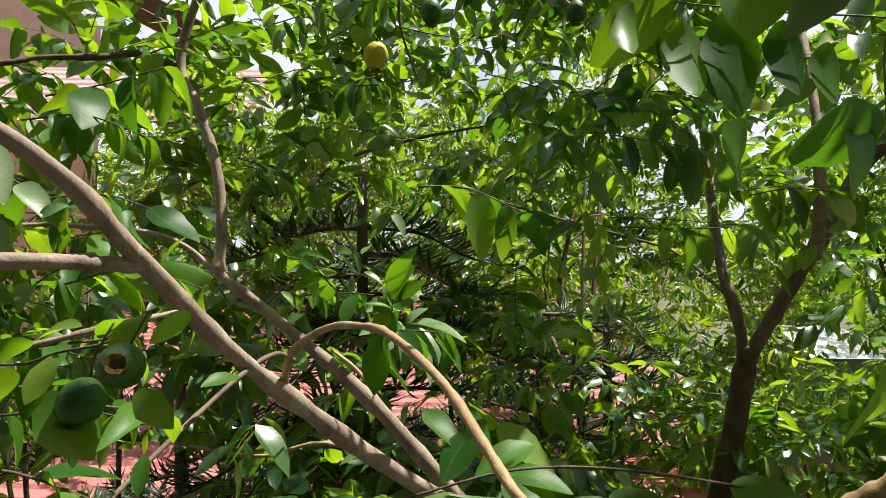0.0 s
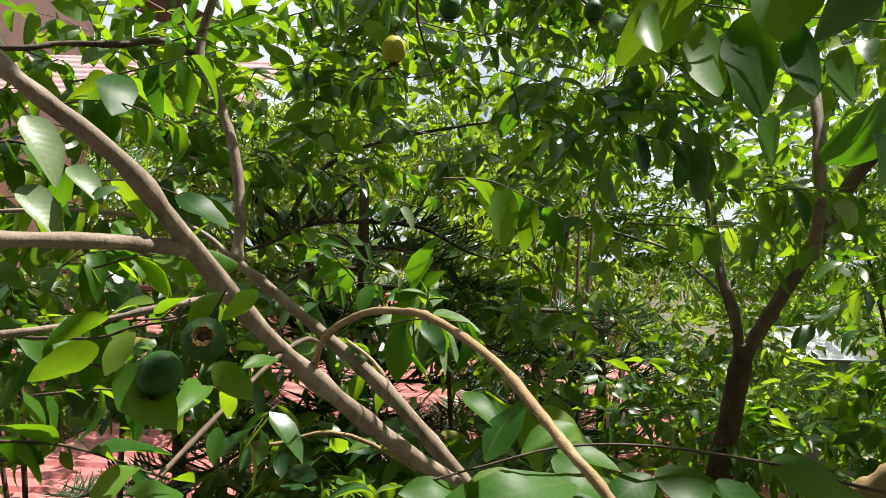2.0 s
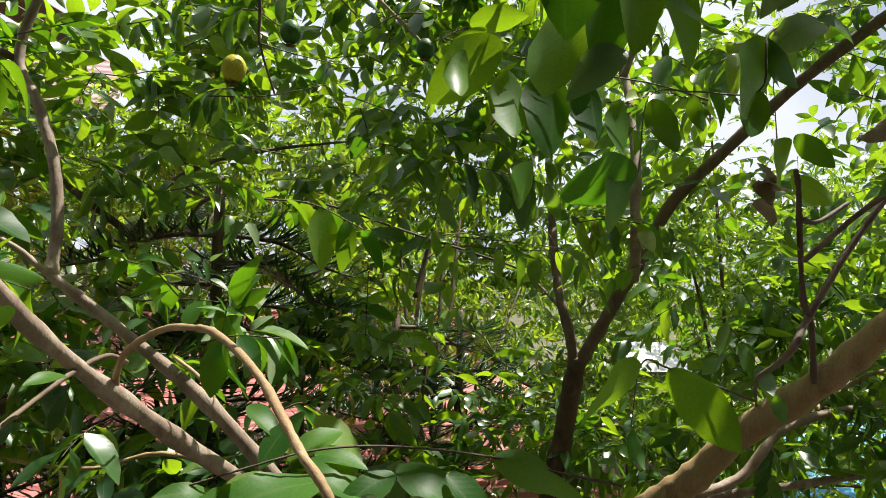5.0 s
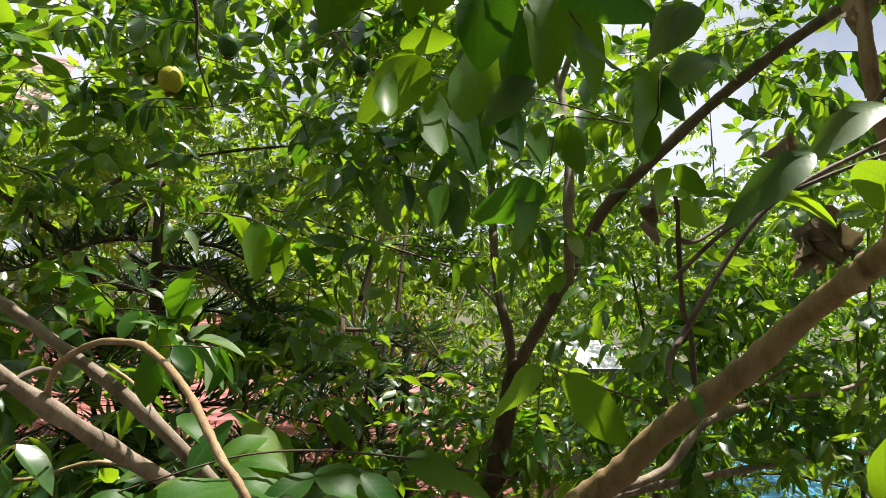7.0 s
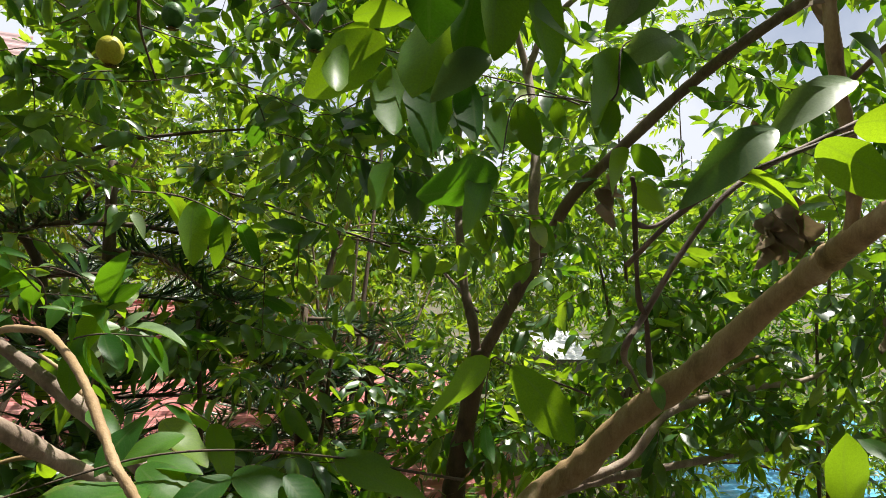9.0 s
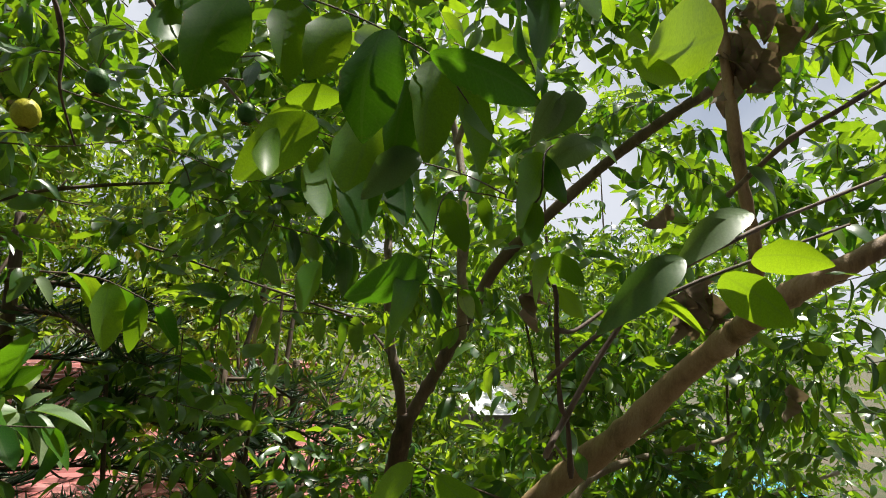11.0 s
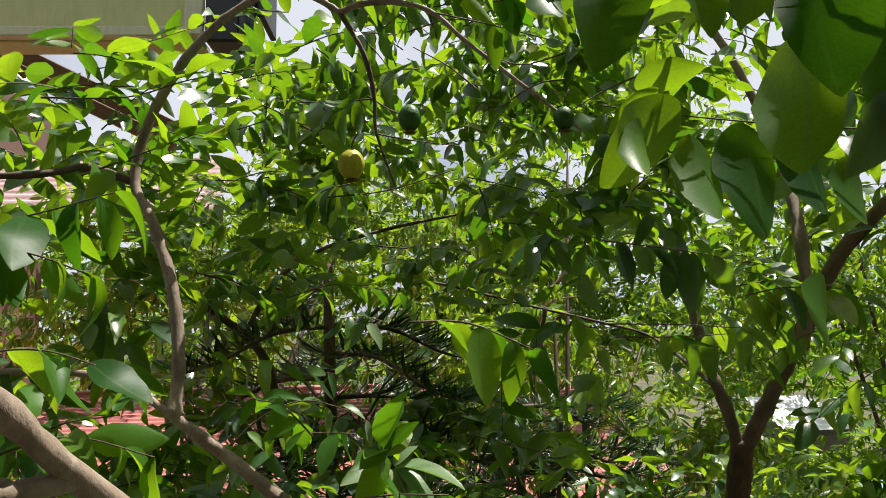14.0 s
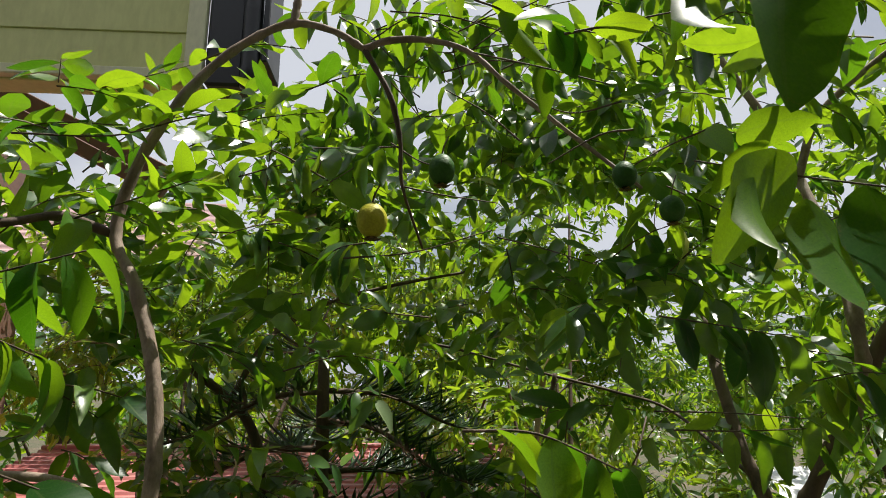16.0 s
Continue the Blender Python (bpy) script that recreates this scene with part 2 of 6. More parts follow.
def under(ob, parent):
    """Make ob a part of parent without moving it; parents stand unturned."""
    ob.parent = parent
    at, p = Vector((0, 0, 0)), parent
    while p is not None:
        at += p.location
        p = p.parent
    ob.location = ob.location - at
    return ob


def part(name, bm, material, parent, label="", smooth=False):
    me = bpy.data.meshes.new(name)
    bm.to_mesh(me)
    bm.free()
    me.materials.append(material)
    if smooth:
        me.polygons.foreach_set("use_smooth", np.ones(len(me.polygons), bool))
    return tagged(under(new(name, me), parent), label)


def part_mesh(name, me, parent, label="", kind=""):
    return tagged(under(new(name, me), parent), label, kind=kind)


def spline(pts, steps=7):
    """A smooth line through the points."""
    p = [np.array(q, float) for q in pts]
    p = [2 * p[0] - p[1], *p, 2 * p[-1] - p[-2]]
    out = []
    for i in range(1, len(p) - 2):
        a, b, c, d = p[i - 1 : i + 3]
        for k in range(steps):
            t = k / steps
            out.append(0.5 * (2 * b + (c - a) * t + (2 * a - 5 * b + 4 * c - d) * t**2 + (3 * b - a - 3 * c + d) * t**3))
    out.append(p[-2])
    return np.array(out)


def tube(pts, r0, r1, seed=0, sides=10, steps=7, knob=0.10, nodes=True):
    """Arrays of a tapered, slightly knobbly limb with closed ends."""
    rng = np.random.default_rng(seed)
    line = spline(pts, steps)
    n = len(line)
    tang = np.gradient(line, axis=0)
    tang /= np.linalg.norm(tang, axis=1)[:, None]
    ref = np.array([0.3, 0.9, 0.2])
    rad = np.linspace(r0, r1, n) * (1 + knob * rng.normal(0, 0.6, n))
    if nodes:
        rad *= 1 + 0.16 * (rng.random(n) > 0.82)
    verts, uv = [], []
    for i in range(n):
        u = np.cross(tang[i], ref)
        u /= np.linalg.norm(u)
        v = np.cross(tang[i], u)
        for k in range(sides):
            a = 2 * np.pi * k / sides
            r = rad[i] * (1 + 0.5 * knob * math.sin(2 * a + i * 0.7 + seed) + knob * rng.normal(0, 0.25))
            verts.append(line[i] + r * (math.cos(a) * u + math.sin(a) * v))
            uv.append((k / sides, i / n))
    tris = []
    for i in range(n - 1):
        for k in range(sides):
            a, b = i * sides + k, i * sides + (k + 1) % sides
            tris += [(a, b, b + sides), (a, b + sides, a + sides)]
    for row, flip in ((0, True), (n - 1, False)):
        c = len(verts)
        verts.append(line[row] + tang[row] * (rad[row] * (-0.4 if flip else 0.4)))
        uv.append((0.5, 0.5))
        for k in range(sides):
            a, b = row * sides + k, row * sides + (k + 1) % sides
            tris.append((b, a, c) if flip else (a, b, c))
    return np.array(verts), np.array(tris), np.array(uv)


def limb(name, pts, r0, r1, material, parent, label="", seed=0, sides=10, steps=7, knob=0.10):
    v, f, uv = tube(pts, r0, r1, seed, sides, steps, knob)
    return part_mesh(name, mesh_of(name, v, f, uv, material), parent, label)


def leaf_shape(rows, width, fold, bend, curl, wave, peak=0.46):
    """A leaf one unit long along +y: arrays of vertices, triangles and uv."""
    verts, uv, tris = [(0, 0, 0)], [(0.5, 0)], []
    for i in range(1, rows):
        s = i / rows if rows < 7 else 0.5 - 0.5 * math.cos(math.pi * i / rows)
        w = width * 0.5 * (math.sin(math.pi * s ** (math.log(0.5) / math.log(peak)))) ** (0.62 if s < peak else 0.76)
        w *= 1 + 0.05 * math.sin(17.0 * s + 9.0 * fold)
        z = -bend * s * s
        y = s - 0.18 * bend * s * s
        tw = wave * math.sin(5.1 * s + 1.0)
        verts += [(-w, y, z + fold * w + tw * w), (curl * 0.06 * math.sin(3 * s), y, z), (w, y, z + fold * w - tw * w)]
        uv += [(0, s), (0.5, s), (1, s)]
    verts.append((0, 1 - 0.18 * bend, -bend))
    uv.append((0.5, 1))
    last = len(verts) - 1
    tris += [(0, 2, 1), (0, 3, 2)]
    for i in range(rows - 2):
        a = 1 + 3 * i
        tris += [(a, a + 1, a + 4), (a, a + 4, a + 3), (a + 1, a + 2, a + 5), (a + 1, a + 5, a + 4)]
    a = last - 3
    tris += [(a, a + 1, last), (a + 1, a + 2, last)]
    return np.array(verts), np.array(tris), np.array(uv)


def leaf_kinds(rows, width):
    return [leaf_shape(rows, width * k, f, b, c, w) for k, f, b, c, w in ((1.0, 0.30, 0.22, 1, 0.14), (0.9, 0.50, 0.42, -1, -0.20), (1.08, 0.12, 0.10, 1, 0.26), (0.86, 0.62, 0.60, -1, 0.16), (0.95, 0.22, -0.15, 1, -0.12))]


def unit(a):
    return a / np.maximum(np.linalg.norm(a, axis=-1, keepdims=True), 1e-9)


def frames_from(axis, roll):
    """Turns whose y is the leaf's axis and whose z faces up, rolled about the axis."""
    up = np.tile([0.03, 0.02, 1.0], (len(axis), 1))
    x = unit(np.cross(axis, up))
    z = np.cross(x, axis)
    c, s = np.cos(roll)[:, None], np.sin(roll)[:, None]
    x, z = c * x + s * z, c * z - s * x
    return np.stack([x, axis, z], axis=2)


def leaves_mesh(name, kinds, turns, places, sizes, material, rng):
    """All the leaves given, joined into one mesh."""
    pick = rng.integers(0, len(kinds), len(places))
    vs, fs, us, off = [], [], [], 0
    for k, (v, f, uv) in enumerate(kinds):
        sel = np.nonzero(pick == k)[0]
        if not len(sel):
            continue
        w = np.einsum("nij,vj->nvi", turns[sel], v) * sizes[sel, None, None] + places[sel, None]
        vs.append(w.reshape(-1, 3))
        fs.append((f[None] + (np.arange(len(sel)) * len(v))[:, None, None] + off).reshape(-1, 3))
        us.append(np.tile(uv, (len(sel), 1)))
        off += len(sel) * len(v)
    return mesh_of(name, np.concatenate(vs), np.concatenate(fs), np.concatenate(us), material)


def twig_mesh(name, lines, r0, r1, material):
    """Thin three-sided twigs along lines of equal point count, joined into one mesh."""
    lines = np.asarray(lines)
    t, n = lines.shape[:2]
    tang = unit(np.gradient(lines, axis=1))
    u = unit(np.cross(tang, np.array([0.21, 0.37, 0.9])))
    v = np.cross(tang, u)
    rad = np.linspace(r0, r1, n)[None, :, None]
    rings = np.stack([lines + rad * (math.cos(a) * u + math.sin(a) * v) for a in (0, 2.094, 4.189)], axis=2)
    tri = []
    for i in range(n - 1):
        for k in range(3):
            a, b = 3 * i + k, 3 * i + (k + 1) % 3
            tri += [(a, b, b + 3), (a, b + 3, a + 3)]
    tris = (np.array(tri)[None] + (np.arange(t) * n * 3)[:, None, None]).reshape(-1, 3)
    return mesh_of(name, rings.reshape(-1, 3), tris, None, material)


# openings in the leaf layers: bearing, height, half widths (degrees), share of leaves left, nearest and farthest reach (metres)
OPENINGS = [
    (-26.0, -19.0, 9.5, 3.8, 0.10, 0.9, 4.2),
    (-14.0, -10.0, 4.5, 4.5, 0.12, 0.9, 4.2),
    (-8.5, 1.5, 7.0, 5.5, 0.22, 0.9, 4.2),
    (14.0, -1.0, 10.0, 8.5, 0.27, 0.9, 3.9),
    (3.0, -13.0, 12.0, 5.0, 0.30, 0.9, 3.9),
    (39.0, 14.0, 6.0, 4.5, 0.12, 0.9, 30.0),
    (29.5, 25.0, 3.5, 7.5, 0.25, 0.9, 30.0),
    (-10.5, 27.5, 3.0, 4.0, 0.10, 0.9, 30.0),
    (-24.0, 33.0, 14.0, 4.5, 0.06, 0.9, 2.9),
    (-16.5, 13.5, 2.0, 1.6, 0.15, 0.9, 30.0),
    (-19.5, 21.0, 2.5, 2.5, 0.30, 0.9, 30.0),
    (-31.0, 15.0, 4.0, 2.5, 0.55, 0.9, 4.6),
    (30.5, -7.0, 3.6, 1.8, 0.45, 0.9, 30.0),
    (27.0, -10.0, 8.0, 8.0, 0.60, 0.9, 3.9),
    (48.0, -16.5, 4.0, 2.5, 0.40, 0.9, 30.0),
]

# places that the sun reaches through the crown: the spot, and the width of the gap above it
SUNNY = [
    ((-0.09, 1.20, 4.36), 0.28), ((-0.17, 1.19, 4.40), 0.28), ((-0.135, 1.68, 4.56), 0.21), ((-0.37, 0.60, 4.53), 0.21), ((-0.28, 0.62, 4.50), 0.19),
    ((0.0, 0.62, 4.40), 0.19), ((0.08, 0.45, 4.34), 0.18), ((-0.24, 1.2, 4.32), 0.19), ((-1.55, 3.7, 3.05), 0.55), ((-0.85, 5.2, 3.35), 0.45), ((1.0, 5.4, 3.4), 0.40),
    ((0.9, 4.3, 4.7), 0.55), ((1.5, 4.5, 4.3), 0.50), ((1.35, 1.85, 3.9), 0.23), ((-0.45, 1.25, 5.0), 0.18), ((-0.12, 1.32, 4.98), 0.20), ((0.3, 0.93, 4.82), 0.10), ((0.42, 0.93, 4.80), 0.10),
    ((-0.6, 1.25, 4.35), 0.28), ((-0.85, 1.5, 4.45), 0.14), ((-0.42, 1.2, 4.30), 0.22), ((-0.02, 0.72, 4.43), 0.10), ((-0.125, 1.31, 4.893), 0.12), ((-0.33, 1.25, 4.40), 0.20), ((0.50, 0.30, 4.59), 0.11), ((0.58, 0.30, 4.66), 0.11),
]


def opened(p, rng, high=False):
    """Which of the places p keep their leaves; the high sprays leave only small gaps for the sun."""
    q = p - np.array([0.06, 0.0, 4.5])
    flat = np.hypot(q[:, 0], q[:, 1])
    bearing, height = np.degrees(np.arctan2(q[:, 0], q[:, 1])), np.degrees(np.arctan2(q[:, 2], flat))
    stay = np.ones(len(p))
    for b, h, wb, wh, share, lo, hi in OPENINGS[:0] if high else OPENINGS:
        inside = (((bearing - b) / wb) ** 2 + ((height - h) / wh) ** 2 < 1.0) & (flat > lo) & (flat < hi)
        stay = np.where(inside, np.minimum(stay, share), stay)
    for at, r in SUNNY:
        v = p - np.array(at)
        along = v @ np.array(sun_way)
        off = np.linalg.norm(v - along[:, None] * np.array(sun_way), axis=1)
        stay = np.where((along > 0.04) & (off < (0.55 * r if high else r)), 0.0, stay)
    return rng.random(len(p)) < stay


def sprays(rng, centre, radii, count, length, leaves, leaf_len, droop, lift=0.15, keep=None):
    """Leafy twigs scattered through an ellipsoid, leaves in pairs: twig lines, and leaf turns, places, sizes."""
    heart = unit(rng.normal(size=(count // 5 + 1, 3))) * (rng.random((count // 5 + 1, 1)) ** (1 / 2.2)) * radii
    p = heart[rng.integers(0, len(heart), count)] + rng.normal(0, 0.16, (count, 3)) * radii + centre
    d = rng.normal(size=(count, 3))
    d[:, 2] = d[:, 2] * 0.45 + lift
    d = unit(d + 0.35 * unit(p - np.asarray(centre)))
    ln = rng.uniform(*length, (count, 1, 1))
    ok = opened(p + 0.6 * d * ln[:, 0], rng)
    if keep is not None:
        ok &= np.array([keep(q) for q in p])
    p, d, ln = p[ok], d[ok], ln[ok]
    count = len(p)
    s = np.linspace(0, 1, 5)[None, :, None]
    line = p[:, None] + d[:, None] * ln * s + np.array([0, 0, -0.30]) * ln * s**2
    k = (np.linspace(0.12, 1.0, (leaves + 1) // 2).repeat(2)[:leaves])[None, :, None] + rng.normal(0, 0.02, (count, leaves, 1))
    at = p[:, None] + d[:, None] * ln * k + np.array([0, 0, -0.30]) * ln * k**2
    side = unit(np.cross(d, [0, 0, 1.0]))[:, None]
    sign = np.where(np.arange(leaves) % 2, 1.0, -1.0)[None, :, None]
    hang = rng.uniform(-0.15, 1.75, (count, 1, 1)) * droop + rng.normal(0, 0.22, (count, leaves, 1))
    ax = (0.25 + 0.7 * k**2) * d[:, None] + 0.8 * sign * side + np.array([0, 0, -1.0]) * hang + rng.normal(0, 0.17, (count, leaves, 3))
    ax = unit(ax.reshape(-1, 3))
    turns = frames_from(ax, rng.normal(0, 0.72, len(ax)))
    sizes = rng.uniform(*leaf_len, len(ax)) * np.tile(0.72 + 0.4 * np.sin(np.pi * np.linspace(0.15, 0.9, leaves)), count)
    return line, turns, at.reshape(-1, 3), sizes


def foliage(parent, clumps, kinds, material, seed, names=("foliage", "twig_mass"), keep=None, twig=(0.0022, 0.0008), label=""):
    rng = np.random.default_rng(seed)
    got = [sprays(rng, *c, keep=keep) for c in clumps]
    me = leaves_mesh(names[0], kinds, np.concatenate([g[1] for g in got]), np.concatenate([g[2] for g in got]), np.concatenate([g[3] for g in got]), material, rng)
    part_mesh(names[0], me, parent, label, kind="stuff")
    part_mesh(names[1], twig_mesh(names[1], np.concatenate([g[0] for g in got]), *twig, M_TWIG), parent, kind="stuff")


def box_bm(size, at, bevel=0.004, turn=None):
    bm = bmesh.new()
    bmesh.ops.create_cube(bm, size=1.0)
    bmesh.ops.scale(bm, vec=size, verts=bm.verts)
    if bevel:
        bmesh.ops.bevel(bm, geom=bm.edges[:], offset=bevel, segments=1, affect="EDGES")
    if turn is not None:
        bmesh.ops.transform(bm, matrix=turn, verts=bm.verts)
    bmesh.ops.translate(bm, vec=at, verts=bm.verts)
    return bm


def sheet_bm(length, width, pitch, depth, thick=0.004, square=False, sub=6):
    """A ribbed roofing sheet: ribs run along x, width along y, both from 0."""
    bm = bmesh.new()
    n = int(width / pitch) * sub
    rows = []
    for i in range(n + 1):
        y = width * i / n
        ph = (i % sub) / sub
        z = depth * (1.0 - ph if square else 0.5 + 0.5 * math.cos(2 * math.pi * ph))
        rows.append([bm.verts.new((x, y, z)) for x in (0, length * 0.33, length * 0.67, length)] + [bm.verts.new((x, y, z - thick)) for x in (0, length)])
    for a, b in zip(rows, rows[1:]):
        for k in range(3):
            bm.faces.new((a[k], a[k + 1], b[k + 1], b[k]))
        bm.faces.new((a[4], b[4], b[5], a[5]))
        bm.faces.new((a[0], b[0], b[4], a[4]))
        bm.faces.new((a[3], a[5], b[5], b[3]))
    for r in (rows[0], rows[-1]):
        bm.faces.new((r[0], r[4], r[5], r[3], r[2], r[1]))
    bmesh.ops.recalc_face_normals(bm, faces=bm.faces[:])
    return bm


# ---------------------------------------------------------------- ground
bm = bmesh.new()
bmesh.ops.create_grid(bm, x_segments=60, y_segments=60, size=1.0)
for v in bm.verts:
    r = max(abs(v.co.x), abs(v.co.y))
    k = 9 + 600 * r**3
    v.co.x *= k
    v.co.y *= k
    v.co.z = 0.06 * noise.noise(Vector((v.co.x * 0.5, v.co.y * 0.5, 0)))
me = bpy.data.meshes.new("ground")
bm.to_mesh(me)
bm.free()
me.materials.append(M_SOIL)
tagged(new("ground", me), "bare brown soil with leaf litter under the trees", "ground", kind="structure")

# ---------------------------------------------------------------- unseen house wall, slab and eave added behind the walk to block sky light
def slab(name, size, at, material, label, category):
    bm = box_bm(size, at, 0.006)
    me = bpy.data.meshes.new(name)
    bm.to_mesh(me)
    bm.free()
    me.materials.append(material)
    return tagged(new(name, me), label, category, kind="structure")


slab("sky_block_wall", (11.0, 0.24, 7.4), (0.2, -1.12, 3.7), M_WALL_DARK, "unseen plain house wall added to block sky light", "wall")
slab("added_balcony_floor", (11.0, 0.96, 0.16), (0.2, -0.52, 2.92), M_WALL_DARK, "unseen plain balcony slab added along the house wall", "floor")
slab("sky_block_eave", (11.4, 1.3, 0.14), (0.2, -0.6, 7.47), M_WALL_DARK, "unseen plain eave added to block sky light", "ceiling")

# ---------------------------------------------------------------- low house with the red roof
low = thing("low_house", (-0.8, 6.2, 0), "low house with a sun-faded red ribbed metal roof", "house")
SLOPE = math.atan(0.165)
part("wall", box_bm((5.6, 4.6, 2.9), (-1.0, 6.0, 1.45)), M_WALL, low)
for i in range(6):
    bm = sheet_bm(1.12, 5.4, 0.15, 0.026, square=True)
    bmesh.ops.transform(bm, matrix=Matrix.Translation((-4.4 + 1.08 * i, 3.1, 2.938 + 0.004 * (i % 2))) @ Matrix.Rotation(SLOPE, 4, "X"), verts=bm.verts)
    part("roof_sheet", bm, M_ROOF, low)
part("ridge_cap", box_bm((6.6, 0.22, 0.05), (-1.1, 8.42, 3.84), 0.01), M_ROOF, low)

# ---------------------------------------------------------------- tall house with cream boards
tall = thing("tall_house", (-5.4, 5.4, 0), "tall house with cream weatherboards, black downpipe and brown fascia", "house")
HX, HY, HZ = -1.07, 3.0, 6.01
for i in range(7):
    bm = box_bm((3.6, 0.02, 0.225), (HX - 1.8, HY + 0.0, HZ + 0.11 + 0.213 * i), 0.003, Matrix.Rotation(radians(-2.2), 4, "X"))
    part("board", bm, M_CREAM, tall)
part("wall", box_bm((3.6, 4.4, 7.4), (-6.5, 5.8, 3.7)), M_BROWN, tall)
part("soffit", box_bm((3.66, 0.14, 0.03), (HX - 1.8, HY + 0.09, HZ - 0.02)), M_CREAM, tall)
part("side_wall", box_bm((0.05, 0.12, 1.6), (HX - 0.03, HY + 0.09, HZ + 0.8)), M_CREAM, tall)
part("corner_trim", box_bm((0.085, 0.045, 1.62), (HX + 0.01, HY - 0.012, HZ + 0.79), 0.005), M_TRIM, tall)
part("bottom_trim", box_bm((3.6, 0.05, 0.05), (HX - 1.83, HY - 0.012, HZ - 0.005), 0.005), M_TRIM, tall)
part("gutter_box", box_bm((0.17, 0.16, 1.7), (HX + 0.145, HY + 0.06, HZ + 0.80), 0.012), M_BLACK, tall, "black box gutter")
v, f, uv = tube([(HX + 0.27, HY - 0.02, HZ - 0.06), (HX + 0.265, HY - 0.02, HZ + 0.5), (HX + 0.25, HY - 0.02, HZ + 1.7)], 0.045, 0.045, 3, 14, 6, 0.0, False)
part_mesh("downpipe", mesh_of("downpipe", v, f, uv, M_BLACK), tall, "black plastic downpipe")
part("flashing", box_bm((0.03, 0.26, 1.6), (HX + 0.335, HY + 0.08, HZ + 0.86), 0.005), M_BLACK, tall, "dark grey metal flashing")
part("eave", box_bm((5.2, 0.9, 0.09), (HX - 2.0, HY + 0.25, HZ + 1.72), 0.01), M_BROWN, tall, "overhanging eave")
rake = Matrix.Rotation(radians(27), 4, "Y")
part("fascia", box_bm((2.6, 0.05, 0.2), (-2.75, 4.1, 6.44), 0.006, rake), M_BROWN, tall, "brown painted fascia board")
part("fascia", box_bm((2.6, 0.06, 0.09), (-2.72, 4.06, 6.36), 0.006, rake), M_BROWN, tall)
for i in range(4):
    bm = sheet_bm(0.86, 1.1, 0.11, 0.02)
    bmesh.ops.transform(bm, matrix=Matrix.Translation((-2.45 - 0.8 * i, 4.85 + 0.003 * i, 5.48)) @ Matrix.Rotation(radians(38), 4, "X"), verts=bm.verts)
    part("porch_roof_sheet", bm, M_ROOF_PALE, tall, "faded pink metal roofing")

# ---------------------------------------------------------------- small sheds beyond the trees
shed = thing("white_shed", (3.72, 6.4, 0), "low shed with a glaring white metal roof", "shed")
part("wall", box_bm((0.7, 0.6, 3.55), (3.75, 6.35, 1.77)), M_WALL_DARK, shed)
for i in range(2):
    bm = sheet_bm(0.36, 0.75, 0.09, 0.016)
    bmesh.ops.transform(bm, matrix=Matrix.Translation((3.42 + 0.34 * i, 5.95, 3.55 + 0.003 * i)) @ Matrix.Rotation(radians(18), 4, "X"), verts=bm.verts)
    part("roof_sheet", bm, M_WHITE, shed)
shed = thing("blue_shed", (7.5, 7.0, 0), "low shed with a weathered blue sheet roof", "shed")
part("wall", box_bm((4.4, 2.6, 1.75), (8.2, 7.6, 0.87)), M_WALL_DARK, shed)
for i in range(4):
    bm = sheet_bm(1.25, 3.0, 0.12, 0.02)
    bmesh.ops.transform(bm, matrix=Matrix.Translation((5.6 + 1.2 * i, 5.9, 1.8 + 0.003 * i)) @ Matrix.Rotation(radians(11), 4, "X"), verts=bm.verts)
    part("roof_sheet", bm, M_BLUE, shed)

# ---------------------------------------------------------------- the near guava tree
K4, K3 = leaf_kinds(5, 0.40), leaf_kinds(4, 0.31)
guava = thing("guava_tree", (0.62, 1.7, 0), "guava tree with smooth tan bark and hanging leaves", "tree", "guava trees")
limb("trunk", [(0.62, 1.72, -0.1), (0.66, 1.70, 1.2), (0.58, 1.62, 2.4), (0.55, 1.55, 3.25)], 0.12, 0.075, M_BARK, guava, "", 1, 14)
limb("branch", [(0.55, 1.55, 3.2), (0.40, 1.32, 3.68), (0.125, 1.1, 3.999), (-0.081, 0.92, 4.203), (-0.199, 0.76, 4.355), (-0.254, 0.63, 4.472), (-0.29, 0.57, 4.542), (-0.353, 0.5, 4.608), (-0.416, 0.46, 4.677), (-0.52, 0.40, 4.80)], 0.0165, 0.0048, M_BARK, guava, "smooth grey-brown bark, forked", 2)
limb("branch", [(-0.25, 0.634, 4.468), (-0.275, 0.60, 4.47), (-0.292, 0.56, 4.472), (-0.348, 0.5, 4.471), (-0.408, 0.46, 4.466), (-0.6, 0.4, 4.44)], 0.0078, 0.0060, M_BARK, guava, "", 3)
limb("branch", [(0.55, 1.55, 3.22), (0.30, 1.36, 3.70), (0.085, 1.25, 3.976), (-0.087, 1.2, 4.184), (-0.244, 1.2, 4.319), (-0.396, 1.18, 4.442)], 0.022, 0.0088, M_BARK, guava, "", 4)
limb("branch", [(-0.39, 1.18, 4.437), (-0.484, 1.16, 4.506), (-0.63, 1.12, 4.523), (-0.728, 1.1, 4.521), (-0.9, 1.0, 4.50)], 0.006, 0.003, M_BARK, guava, "", 5)
